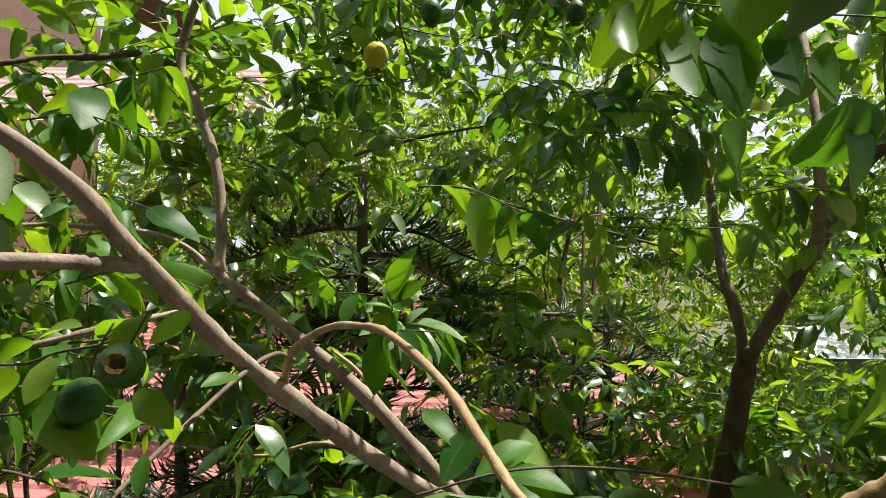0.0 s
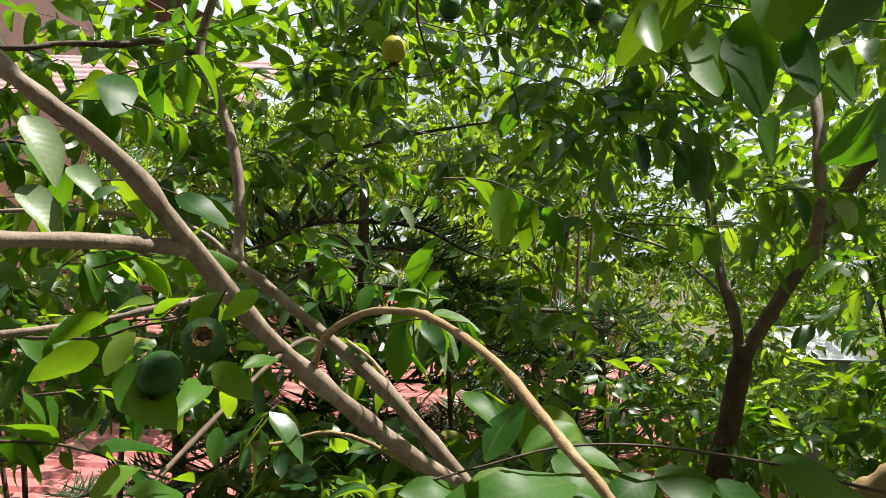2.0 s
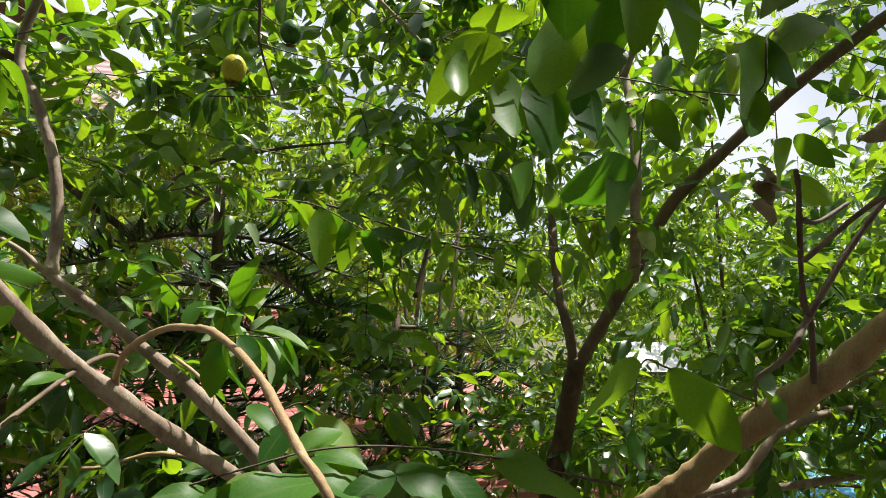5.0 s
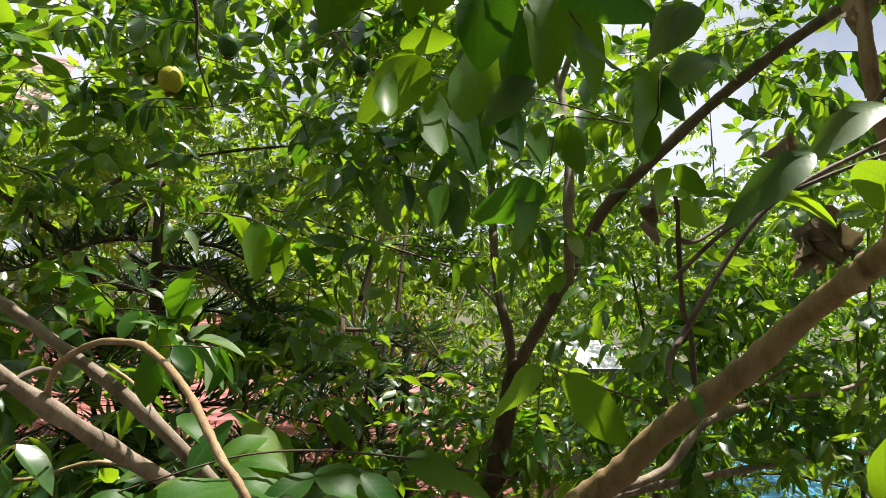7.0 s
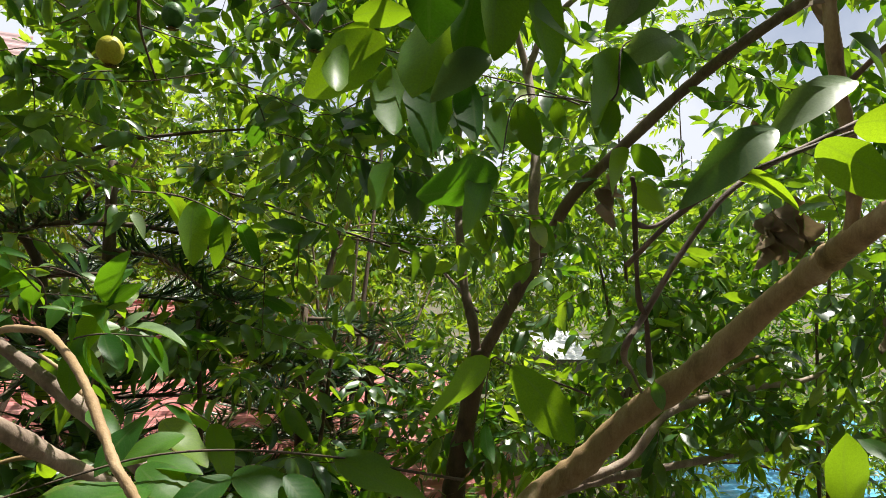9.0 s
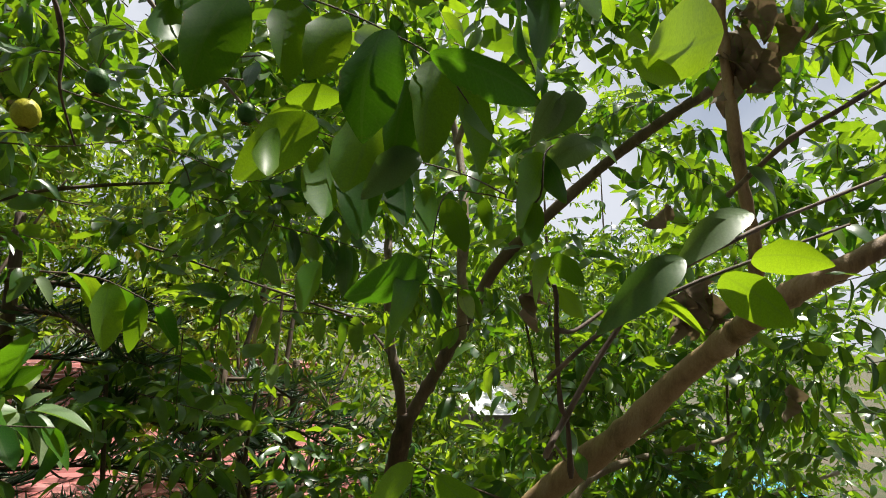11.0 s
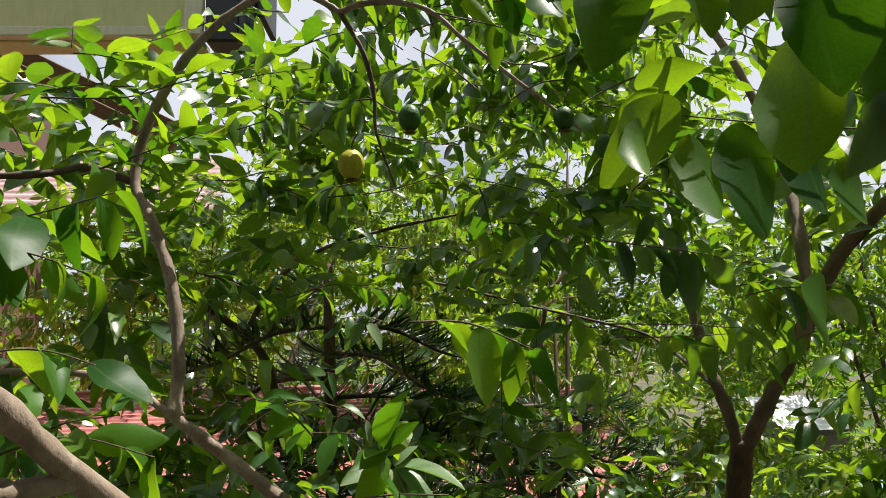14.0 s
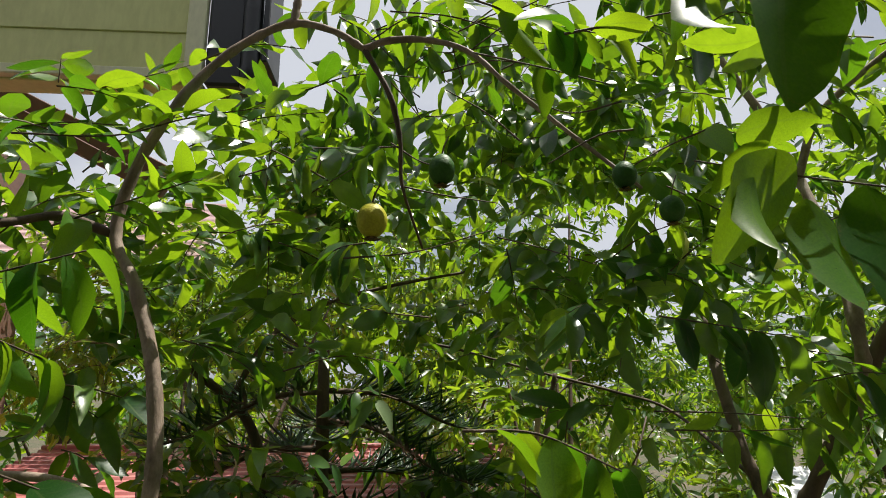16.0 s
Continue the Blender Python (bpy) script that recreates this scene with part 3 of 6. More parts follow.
limb("branch", [(-0.396, 1.18, 4.442), (-0.398, 1.2, 4.531), (-0.421, 1.22, 4.653), (-0.465, 1.24, 4.767), (-0.516, 1.27, 4.855), (-0.498, 1.28, 4.971), (-0.45, 1.28, 5.07), (-0.392, 1.28, 5.148), (-0.333, 1.29, 5.206), (-0.27, 1.3, 5.243), (-0.201, 1.3, 5.231), (-0.146, 1.3, 5.198)], 0.0105, 0.0060, M_BARK, guava, "slender stem bowing over in an arch", 6)
limb("branch", [(-0.146, 1.3, 5.198), (-0.102, 1.3, 5.217), (-0.033, 1.29, 5.214), (0.034, 1.27, 5.183), (0.097, 1.25, 5.114), (0.19, 1.25, 5.037), (0.30, 1.22, 4.93)], 0.007, 0.003, M_BARK, guava, "", 7)
limb("branch", [(-0.146, 1.3, 5.198), (-0.1, 1.3, 5.112), (-0.081, 1.31, 5.034), (-0.076, 1.31, 4.953), (-0.04, 1.33, 4.85)], 0.006, 0.002, M_BARK_DARK, guava, "", 8)
limb("branch", [(-0.27, 1.3, 5.243), (-0.265, 1.3, 5.289), (-0.253, 1.3, 5.381), (-0.22, 1.32, 5.6)], 0.007, 0.004, M_BARK, guava, "", 9)
limb("branch", [(-0.519, 1.27, 4.852), (-0.589, 1.25, 4.874), (-0.643, 1.2, 4.85), (-0.728, 1.15, 4.832), (-0.783, 1.1, 4.805), (-1.0, 1.0, 4.78)], 0.008, 0.004, M_BARK_DARK, guava, "", 10)
limb("branch", [(-0.168, 0.82, 4.296), (-0.154, 0.79, 4.348), (-0.129, 0.76, 4.378), (-0.084, 0.71, 4.403), (-0.039, 0.65, 4.411), (-0.014, 0.61, 4.411), (0.02, 0.54, 4.401), (0.047, 0.48, 4.387), (0.07, 0.43, 4.365), (0.084, 0.4, 4.351), (0.096, 0.385, 4.34), (0.106, 0.375, 4.326)], 0.0044, 0.0034, M_BARK_WARM, guava, "thin tan stem arching over", 11)
limb("branch", [(-0.157, 0.83, 4.344), (-0.171, 0.8, 4.357), (-0.192, 0.76, 4.345), (-0.212, 0.7, 4.32), (-0.226, 0.64, 4.298), (-0.244, 0.58, 4.27), (-0.27, 0.53, 4.23)], 0.0033, 0.0024, M_BARK_MID, guava, "", 12)
limb("branch", [(-0.42, 0.44, 4.39), (-0.356, 0.48, 4.396), (-0.291, 0.52, 4.405), (-0.231, 0.55, 4.42), (-0.205, 0.6, 4.427)], 0.0038, 0.0023, M_BARK, guava, "", 13)
limb("branch", [(0.45, 1.5, 3.6), (-0.172, 1.6, 3.972), (-0.433, 1.6, 3.963), (-0.535, 1.6, 3.969), (-0.7, 1.62, 3.99)], 0.006, 0.0035, M_BARK_WARM, guava, "", 14)
limb("branch", [(-0.205, 1.3, 4.285), (-0.139, 1.25, 4.249), (-0.083, 1.2, 4.19)], 0.003, 0.005, M_BARK_WARM, guava, "", 15)
limb("branch", [(0.56, 1.55, 3.18), (0.95, 1.85, 3.46), (1.208, 1.95, 3.683), (1.326, 1.85, 3.829), (1.413, 1.72, 4.017), (1.53, 1.5, 4.245), (1.59, 1.35, 4.421), (1.575, 1.15, 4.56), (1.511, 1.0, 4.626), (1.52, 0.9, 4.69), (1.60, 0.84, 4.75), (1.75, 0.8, 4.84)], 0.054, 0.0225, M_BARK_WARM, guava, "thick tan limb, smooth and peeling", 16, 14, 8, 0.06)
limb("branch", [(1.511, 1.02, 4.60), (1.492, 1.0, 4.774), (1.424, 1.0, 5.008), (1.385, 1.0, 5.204), (1.34, 1.0, 5.45), (1.3, 1.0, 5.9)], 0.0179, 0.0127, M_BARK_WARM, guava, "", 17)
limb("branch", [(1.44, 1.68, 4.12), (1.0, 1.12, 4.29), (0.559, 0.514, 4.415), (0.568, 0.493, 4.461), (0.625, 0.493, 4.548), (0.693, 0.493, 4.618), (0.86, 0.493, 4.705), (0.991, 0.493, 4.761), (1.146, 0.493, 4.826)], 0.0038, 0.0028, M_BARK_MID, guava, "", 18)
limb("branch", [(0.589, 0.507, 4.392), (0.57, 0.493, 4.455), (0.555, 0.487, 4.478), (0.536, 0.473, 4.554), (0.534, 0.473, 4.585), (0.530, 0.473, 4.602)], 0.0028, 0.0026, M_BARK_DARK, guava, "dark knobbly broken stem", 19, knob=0.2)
limb("branch", [(0.536, 0.473, 4.554), (0.57, 0.487, 4.555), (0.617, 0.5, 4.579)], 0.003, 0.002, M_BARK_DARK, guava, "", 20)
limb("branch", [(1.3, 1.92, 3.74), (1.549, 1.9, 3.82), (1.743, 1.9, 4.003), (2.102, 1.9, 4.085), (2.377, 1.9, 4.117), (2.637, 1.9, 4.201)], 0.020, 0.008, M_BARK, guava, "", 21)
limb("branch", [(1.25, 1.93, 3.70), (1.505, 1.95, 3.74), (1.782, 1.9, 3.797), (2.267, 1.9, 3.85), (2.656, 1.9, 3.869), (3.195, 1.9, 3.965)], 0.017, 0.008, M_BARK, guava, "", 22)
limb("branch", [(1.743, 1.9, 4.003), (1.95, 1.98, 4.06), (2.2, 2.05, 4.16), (2.5, 2.1, 4.22)], 0.012, 0.006, M_BARK_WARM, guava, "", 23)

limb("branch", [(1.394, 1.0, 4.913), (1.288, 0.85, 4.92), (1.265, 0.74, 4.968), (1.344, 0.7, 5.029), (1.474, 0.68, 5.115), (1.668, 0.66, 5.225)], 0.0065, 0.0045, M_BARK_MID, guava, "", 24)


def keep_off(q):
    """Keep the random sprays off the walk and off the view's first metre."""
    return q[1] > 0.98 or q[2] > 5.35 or abs(q[0] - 0.2) > 1.25


foliage(guava, [
    # centre, radii, count, twig length, leaves, leaf length, droop
    ((-1.0, 1.55, 4.75), (0.75, 0.45, 0.75), 72, (0.12, 0.28), 7, (0.075, 0.125), 0.8),
    ((-0.10, 1.60, 4.95), (0.85, 0.40, 0.35), 48, (0.12, 0.28), 8, (0.075, 0.125), 0.62),
    ((0.55, 1.65, 4.95), (0.80, 0.45, 0.45), 38, (0.12, 0.30), 8, (0.075, 0.125), 0.62),
    ((0.75, 1.75, 4.55), (0.6, 0.45, 0.35), 18, (0.12, 0.28), 7, (0.075, 0.125), 0.62),
    ((1.45, 1.45, 5.1), (0.9, 0.5, 0.7), 28, (0.12, 0.28), 7, (0.075, 0.125), 0.62),
    ((-1.7, 1.9, 5.0), (0.6, 0.4, 0.6), 34, (0.12, 0.28), 7, (0.075, 0.125), 0.6),
    ((-0.1, 1.55, 3.9), (0.6, 0.4, 0.30), 60, (0.12, 0.26), 7, (0.075, 0.125), 0.7),
    ((0.25, 1.4, 3.78), (0.75, 0.4, 0.32), 55, (0.12, 0.28), 7, (0.08, 0.125), 0.7),
    ((2.3, 1.9, 3.9), (1.1, 0.6, 0.7), 26, (0.14, 0.3), 7, (0.075, 0.125), 0.8),
    ((0.7, 1.6, 5.45), (1.0, 0.35, 0.25), 25, (0.14, 0.3), 8, (0.075, 0.125), 0.7),
    ((1.9, 1.5, 5.75), (0.8, 0.7, 0.5), 30, (0.14, 0.3), 8, (0.075, 0.125), 0.7),
    # unseen clump overhead, added to dapple the near leaves with shade
    ((1.05, 0.75, 5.9), (0.75, 0.6, 0.25), 30, (0.14, 0.3), 8, (0.08, 0.125), 0.7),
    ((2.7, 1.6, 4.9), (0.8, 0.55, 0.85), 85, (0.14, 0.3), 8, (0.075, 0.125), 0.7),
    ((2.5, 1.5, 3.9), (0.9, 0.5, 0.5), 22, (0.14, 0.3), 8, (0.075, 0.125), 0.7),
    ((3.4, 1.4, 5.6), (0.9, 0.6, 0.7), 45, (0.14, 0.3), 8, (0.075, 0.125), 0.7),
    ((1.75, 2.1, 4.7), (0.6, 0.3, 0.6), 45, (0.14, 0.3), 8, (0.08, 0.13), 0.8),
    ((2.5, 2.0, 4.5), (0.7, 0.35, 0.7), 60, (0.14, 0.3), 8, (0.08, 0.13), 0.8),
    ((1.9, 2.3, 4.0), (0.8, 0.35, 0.45), 55, (0.14, 0.3), 8, (0.08, 0.13), 0.8),
    ((1.0, 2.0, 5.75), (1.2, 0.5, 0.25), 55, (0.14, 0.3), 8, (0.08, 0.13), 0.8),
    ((2.1, 1.6, 5.45), (0.8, 0.45, 0.35), 45, (0.14, 0.3), 8, (0.08, 0.13), 0.8),
    # unseen clump above the walk, added only for its shade
    ((0.85, 0.36, 5.8), (0.38, 0.24, 0.2), 26, (0.14, 0.3), 8, (0.08, 0.13), 0.8),
    ((-0.8, 1.5, 4.24), (0.55, 0.3, 0.13), 46, (0.10, 0.22), 7, (0.07, 0.115), 0.6),
    # another unseen shading clump, set sunward of the lowest near leaves
    ((0.50, 0.50, 5.75), (0.36, 0.30, 0.20), 46, (0.14, 0.3), 8, (0.08, 0.13), 0.8),
    ((0.15, 1.9, 5.45), (0.6, 0.35, 0.32), 60, (0.12, 0.28), 8, (0.075, 0.12), 0.5),
    ((-0.55, 1.75, 5.0), (0.5, 0.3, 0.28), 60, (0.12, 0.28), 8, (0.075, 0.12), 0.15),
    ((1.7, 1.1, 5.75), (0.6, 0.35, 0.3), 35, (0.14, 0.3), 8, (0.08, 0.13), 0.8),
], K4, M_LEAF, 11, keep=keep_off)

# leaves that hang close to the walk, each one by itself
NEAR = [mesh_of("leaf", v, f, uv, M_LEAF_ONE) for v, f, uv in leaf_kinds(11, 0.44)]
LEAF_PALE = mesh_of("leaf", *leaf_shape(11, 0.44, 0.45, 0.3, 1, 0.16), M_LEAF_PALE)
LEAF_PALE_NARROW = mesh_of("leaf", *leaf_shape(11, 0.30, 0.4, 0.35, 1, 0.12), M_LEAF_PALE)
LEAF_NARROW = mesh_of("leaf", *leaf_shape(9, 0.30, 0.4, 0.25, 1, 0.1), M_LEAF_ONE)
near_rng = np.random.default_rng(5)
farther = []


def near_twig(pts, count, size, droop=1.0, out=0.5, first=0.1, spread=0.3, r=0.0017, faces=0.6):
    """A leafy twig of the guava tree: its stem, and leaves in pairs along it."""
    line = spline(pts, 6)
    v, f, uv = tube(pts, r, r * 0.55, 7, 6, 6, 0.08)
    part_mesh("twig", mesh_of("twig", v, f, uv, M_TWIG), guava)
    for i in range(count):
        s = min(1.0, max(0.02, first + (1 - first) * (i + near_rng.normal(0, 0.35)) / max(count - 1, 1)))
        k = min(int(s * (len(line) - 1)), len(line) - 2)
        p = line[k] + (line[k + 1] - line[k]) * (s * (len(line) - 1) - k)
        d = unit(line[k + 1] - line[k])
        side = unit(np.cross(d, [0, 0, 1.0]))
        ax = unit(out * d + (1 if i % 2 else -1) * side * 0.6 + np.array([0, 0, -droop * near_rng.uniform(0.25, 1.5)]) + near_rng.normal(0, 0.15 + spread, 3))
        turn = frames_from(ax[None], np.array([near_rng.normal(0, faces)]))[0]
        z = size * near_rng.uniform(0.6, 1.15)
        kind = int(near_rng.integers(0, 4))
        if p[0] > -0.1 and not opened(p[None], near_rng, p[2] > 5.1)[0]:
            continue
        if p[1] > 1.25:
            farther.append((turn, p, z))
            continue
        ob = under(new("leaf", NEAR[kind]), guava)
        m = Matrix([[*(turn[0] * z), p[0]], [*(turn[1] * z), p[1]], [*(turn[2] * z), p[2]], [0, 0, 0, 1]])
        ob.matrix_basis = Matrix.Translation(-guava.location) @ m


def placed_leaf(base, tip, face, kind=2):
    """One leaf of the guava tree from its stalk to its tip, its upper side towards face."""
    y = np.array(tip) - np.array(base)
    z = np.linalg.norm(y)
    y = y / z
    x = unit(np.cross(y, np.array(face, float)))
    n = np.cross(x, y)
    ob = under(new("leaf", (NEAR[:4] + [LEAF_NARROW, LEAF_PALE, LEAF_PALE_NARROW])[kind]), guava)
    m = Matrix([[x[i] * z, y[i] * z, n[i] * z, base[i]] for i in range(3)] + [[0, 0, 0, 1]])
    ob.matrix_basis = Matrix.Translation(-guava.location) @ m


near_twig([(-0.56, 0.7, 4.552), (-0.457, 0.66, 4.573), (-0.378, 0.64, 4.544)], 8, 0.058, 0.6, 0.5, 0.1, 0.35, 0.0022, 1.0)
near_twig([(-0.371, 0.5, 4.393), (-0.29, 0.52, 4.404), (-0.225, 0.56, 4.409)], 9, 0.055, 0.6, 0.5, 0.1, 0.4, 0.0017, 0.6)
near_twig([(-0.278, 0.5, 4.378), (-0.229, 0.5, 4.367), (-0.174, 0.52, 4.356)], 7, 0.055, 0.7, 0.5, 0.1, 0.4, 0.0017, 0.6)
near_twig([(-0.397, 0.55, 4.297), (-0.319, 0.55, 4.295), (-0.217, 0.52, 4.281)], 9, 0.065, 0.5, 0.5, 0.1, 0.4, 0.0017, 0.6)
near_twig([(-0.483, 0.75, 4.286), (-0.389, 0.75, 4.296), (-0.301, 0.75, 4.279)], 8, 0.06, 0.6, 0.5, 0.1, 0.4, 0.0017, 0.6)
near_twig([(-0.048, 1.05, 4.312), (-0.053, 1.05, 4.38), (-0.049, 1.05, 4.409)], 9, 0.1, 0.15, 0.4, 0.72, 0.4, 0.0017, 0.6)
near_twig([(-0.159, 1.1, 4.419), (-0.204, 1.1, 4.463), (-0.249, 1.1, 4.476)], 11, 0.07, 0.5, 0.5, 0.1, 0.3, 0.0017, 0.6)
near_twig([(-0.08, 1.75, 4.592), (-0.144, 1.72, 4.61), (-0.193, 1.7, 4.604)], 4, 0.08, 0.7, 0.4, 0.2, 0.3, 0.0018, 1.0)
near_twig([(-0.681, 1.25, 5.006), (-0.528, 1.25, 5.006), (-0.418, 1.25, 5.038), (-0.297, 1.25, 5.061)], 12, 0.085, -0.35, 0.5, 0.1, 0.3, 0.0017, 0.6)
near_twig([(-0.573, 1.2, 4.847), (-0.491, 1.2, 4.878), (-0.383, 1.2, 4.919)], 9, 0.1, 0.3, 0.5, 0.1, 0.3, 0.0017, 0.6)
near_twig([(-0.199, 1.3, 4.957), (-0.302, 1.33, 5.02), (-0.399, 1.33, 5.043)], 9, 0.085, 0.2, 0.5, 0.1, 0.3, 0.0017, 0.6)
near_twig([(-0.077, 1.31, 5.024), (-0.146, 1.31, 5.02), (-0.23, 1.3, 5.013)], 9, 0.085, 1.1, 0.5, 0.1, 0.3, 0.0017, 0.6)
near_twig([(-0.076, 1.31, 4.953), (-0.01, 1.33, 4.946), (0.088, 1.33, 4.933)], 10, 0.085, 1.0, 0.5, 0.1, 0.3, 0.0017, 0.6)
near_twig([(-0.138, 1.4, 4.875), (-0.19, 1.42, 4.868), (-0.243, 1.45, 4.841)], 8, 0.085, 1.0, 0.5, 0.1, 0.3, 0.0017, 0.6)
near_twig([(0.034, 1.27, 5.183), (0.143, 1.2, 5.12), (0.234, 1.15, 5.068)], 9, 0.085, 1.0, 0.5, 0.1, 0.3, 0.0017, 0.6)
near_twig([(0.244, 1.1, 4.975), (0.195, 1.1, 4.965), (0.135, 1.15, 4.94)], 8, 0.085, 1.0, 0.5, 0.1, 0.3, 0.0017, 0.6)
near_twig([(-0.097, 1.0, 4.35), (-0.039, 0.95, 4.37), (0.036, 0.95, 4.368)], 7, 0.11, 1.3, 0.5, 0.1, 0.3, 0.0017, 0.6)
near_twig([(-0.009, 0.95, 4.584), (0.066, 0.95, 4.581), (0.15, 0.95, 4.545)], 7, 0.1, 1.4, 0.5, 0.1, 0.3, 0.0017, 0.6)
near_twig([(0.408, 1.5, 4.578), (0.567, 1.5, 4.574), (0.724, 1.5, 4.563)], 11, 0.09, 1.2, 0.5, 0.1, 0.3, 0.0017, 0.6)
near_twig([(0.785, 1.7, 4.664), (0.934, 1.7, 4.681), (1.082, 1.7, 4.646)], 11, 0.085, 1.2, 0.5, 0.1, 0.3, 0.0017, 0.6)
near_twig([(-0.607, 1.0, 4.724), (-0.517, 1.0, 4.743), (-0.418, 1.0, 4.771)], 8, 0.11, 1.5, 0.5, 0.1, 0.3, 0.0017, 0.6)
near_twig([(-0.169, 1.3, 4.826), (-0.056, 1.3, 4.838), (0.072, 1.3, 4.877)], 9, 0.085, 1.4, 0.5, 0.1, 0.3, 0.0017, 0.6)
near_twig([(-0.247, 1.2, 4.4), (-0.182, 1.2, 4.408), (-0.106, 1.2, 4.405)], 7, 0.07, 0.5, 0.5, 0.1, 0.3, 0.0017, 0.6)
near_twig([(0.035, 1.0, 4.246), (0.071, 1.0, 4.257), (0.126, 1.0, 4.223)], 6, 0.11, 0.9, 0.5, 0.1, 0.3, 0.0017, 0.6)
near_twig([(1.336, 0.7, 4.241), (1.237, 0.68, 4.203), (1.183, 0.66, 4.167)], 4, 0.1, -0.9, 0.5, 0.1, 0.3, 0.0017, 0.6)
near_twig([(-0.103, 1.3, 5.274), (0.007, 1.3, 5.268), (0.105, 1.28, 5.226)], 10, 0.085, 0.8, 0.5, 0.1, 0.3, 0.0017, 0.6)
near_twig([(0.024, 1.1, 5.167), (0.122, 1.1, 5.135), (0.203, 1.1, 5.121)], 10, 0.085, 0.8, 0.5, 0.1, 0.3, 0.0017, 0.6)
near_twig([(0.111, 0.95, 5.025), (0.179, 0.95, 5.043), (0.248, 0.95, 5.061)], 10, 0.085, 0.8, 0.5, 0.1, 0.3, 0.0017, 0.6)
near_twig([(0.417, 1.35, 5.223), (0.552, 1.35, 5.252), (0.692, 1.35, 5.293)], 10, 0.085, 0.8, 0.5, 0.1, 0.3, 0.0017, 0.6)
near_twig([(0.804, 1.6, 5.318), (0.933, 1.6, 5.251), (1.036, 1.6, 5.197)], 10, 0.085, 0.8, 0.5, 0.1, 0.3, 0.0017, 0.6)
near_twig([(0.422, 1.4, 4.994), (0.537, 1.4, 4.941), (0.63, 1.4, 4.888)], 10, 0.085, 0.8, 0.5, 0.1, 0.3, 0.0017, 0.6)
near_twig([(0.113, 1.5, 4.913), (0.203, 1.5, 4.892), (0.316, 1.5, 4.859)], 10, 0.085, 0.8, 0.5, 0.1, 0.3, 0.0017, 0.6)
near_twig([(-0.23, 1.6, 5.451), (-0.165, 1.6, 5.41), (-0.098, 1.55, 5.314)], 10, 0.085, 0.8, 0.5, 0.1, 0.3, 0.0017, 0.6)
near_twig([(0.124, 1.3, 5.036), (0.066, 1.3, 5.086), (-0.003, 1.3, 5.126)], 10, 0.085, 0.8, 0.5, 0.1, 0.3, 0.0017, 0.6)
near_twig([(0.287, 1.25, 5.09), (0.2, 1.25, 5.067), (0.125, 1.25, 5.095)], 10, 0.085, 0.8, 0.5, 0.1, 0.3, 0.0017, 0.6)
near_twig([(0.694, 1.3, 4.917), (0.61, 1.3, 4.895), (0.52, 1.3, 4.903)], 10, 0.085, 0.8, 0.5, 0.1, 0.3, 0.0017, 0.6)
near_twig([(0.402, 1.2, 5.022), (0.336, 1.2, 4.992), (0.271, 1.2, 4.953)], 10, 0.085, 0.8, 0.5, 0.1, 0.3, 0.0017, 0.6)
near_twig([(-0.417, 1.8, 5.089), (-0.411, 1.8, 5.208), (-0.403, 1.8, 5.315)], 10, 0.085, -0.2, 0.5, 0.1, 0.3, 0.0017, 0.6)
near_twig([(-0.279, 1.7, 5.102), (-0.245, 1.7, 5.23), (-0.223, 1.7, 5.333)], 10, 0.085, -0.2, 0.5, 0.1, 0.3, 0.0017, 0.6)
near_twig([(-0.046, 1.6, 5.219), (-0.086, 1.6, 5.328), (-0.1, 1.6, 5.427)], 10, 0.085, -0.2, 0.5, 0.1, 0.3, 0.0017, 0.6)
near_twig([(-0.427, 1.6, 5.001), (-0.47, 1.6, 5.088), (-0.521, 1.6, 5.139)], 10, 0.085, -0.2, 0.5, 0.1, 0.3, 0.0017, 0.6)
near_twig([(0.056, 1.6, 5.292), (0.03, 1.6, 5.39), (0.017, 1.6, 5.476)], 10, 0.085, -0.2, 0.5, 0.1, 0.3, 0.0017, 0.6)
near_twig([(0.166, 1.8, 5.463), (0.244, 1.8, 5.549), (0.293, 1.8, 5.637)], 10, 0.085, -0.2, 0.5, 0.1, 0.3, 0.0017, 0.6)
near_twig([(0.068, 1.5, 5.325), (0.182, 1.5, 5.414), (0.337, 1.5, 5.462)], 10, 0.085, 0.7, 0.5, 0.1, 0.3, 0.0017, 0.6)
near_twig([(0.238, 1.3, 5.414), (0.382, 1.3, 5.43), (0.531, 1.3, 5.479)], 10, 0.085, 0.7, 0.5, 0.1, 0.3, 0.0017, 0.6)
near_twig([(0.538, 1.3, 5.338), (0.693, 1.3, 5.4), (0.857, 1.3, 5.5)], 10, 0.085, 0.7, 0.5, 0.1, 0.3, 0.0017, 0.6)
near_twig([(0.979, 1.5, 5.37), (1.176, 1.5, 5.442), (1.387, 1.5, 5.519)], 10, 0.085, 0.7, 0.5, 0.1, 0.3, 0.0017, 0.6)
near_twig([(1.048, 1.2, 5.486), (1.225, 1.2, 5.474), (1.417, 1.2, 5.547)], 10, 0.085, 0.7, 0.5, 0.1, 0.3, 0.0017, 0.6)
near_twig([(1.704, 1.6, 5.493), (1.957, 1.6, 5.578), (2.147, 1.6, 5.724)], 10, 0.085, 0.7, 0.5, 0.1, 0.3, 0.0017, 0.6)
near_twig([(-0.072, 1.8, 5.514), (0.024, 1.8, 5.592), (0.122, 1.8, 5.693)], 10, 0.085, 0.7, 0.5, 0.1, 0.3, 0.0017, 0.6)
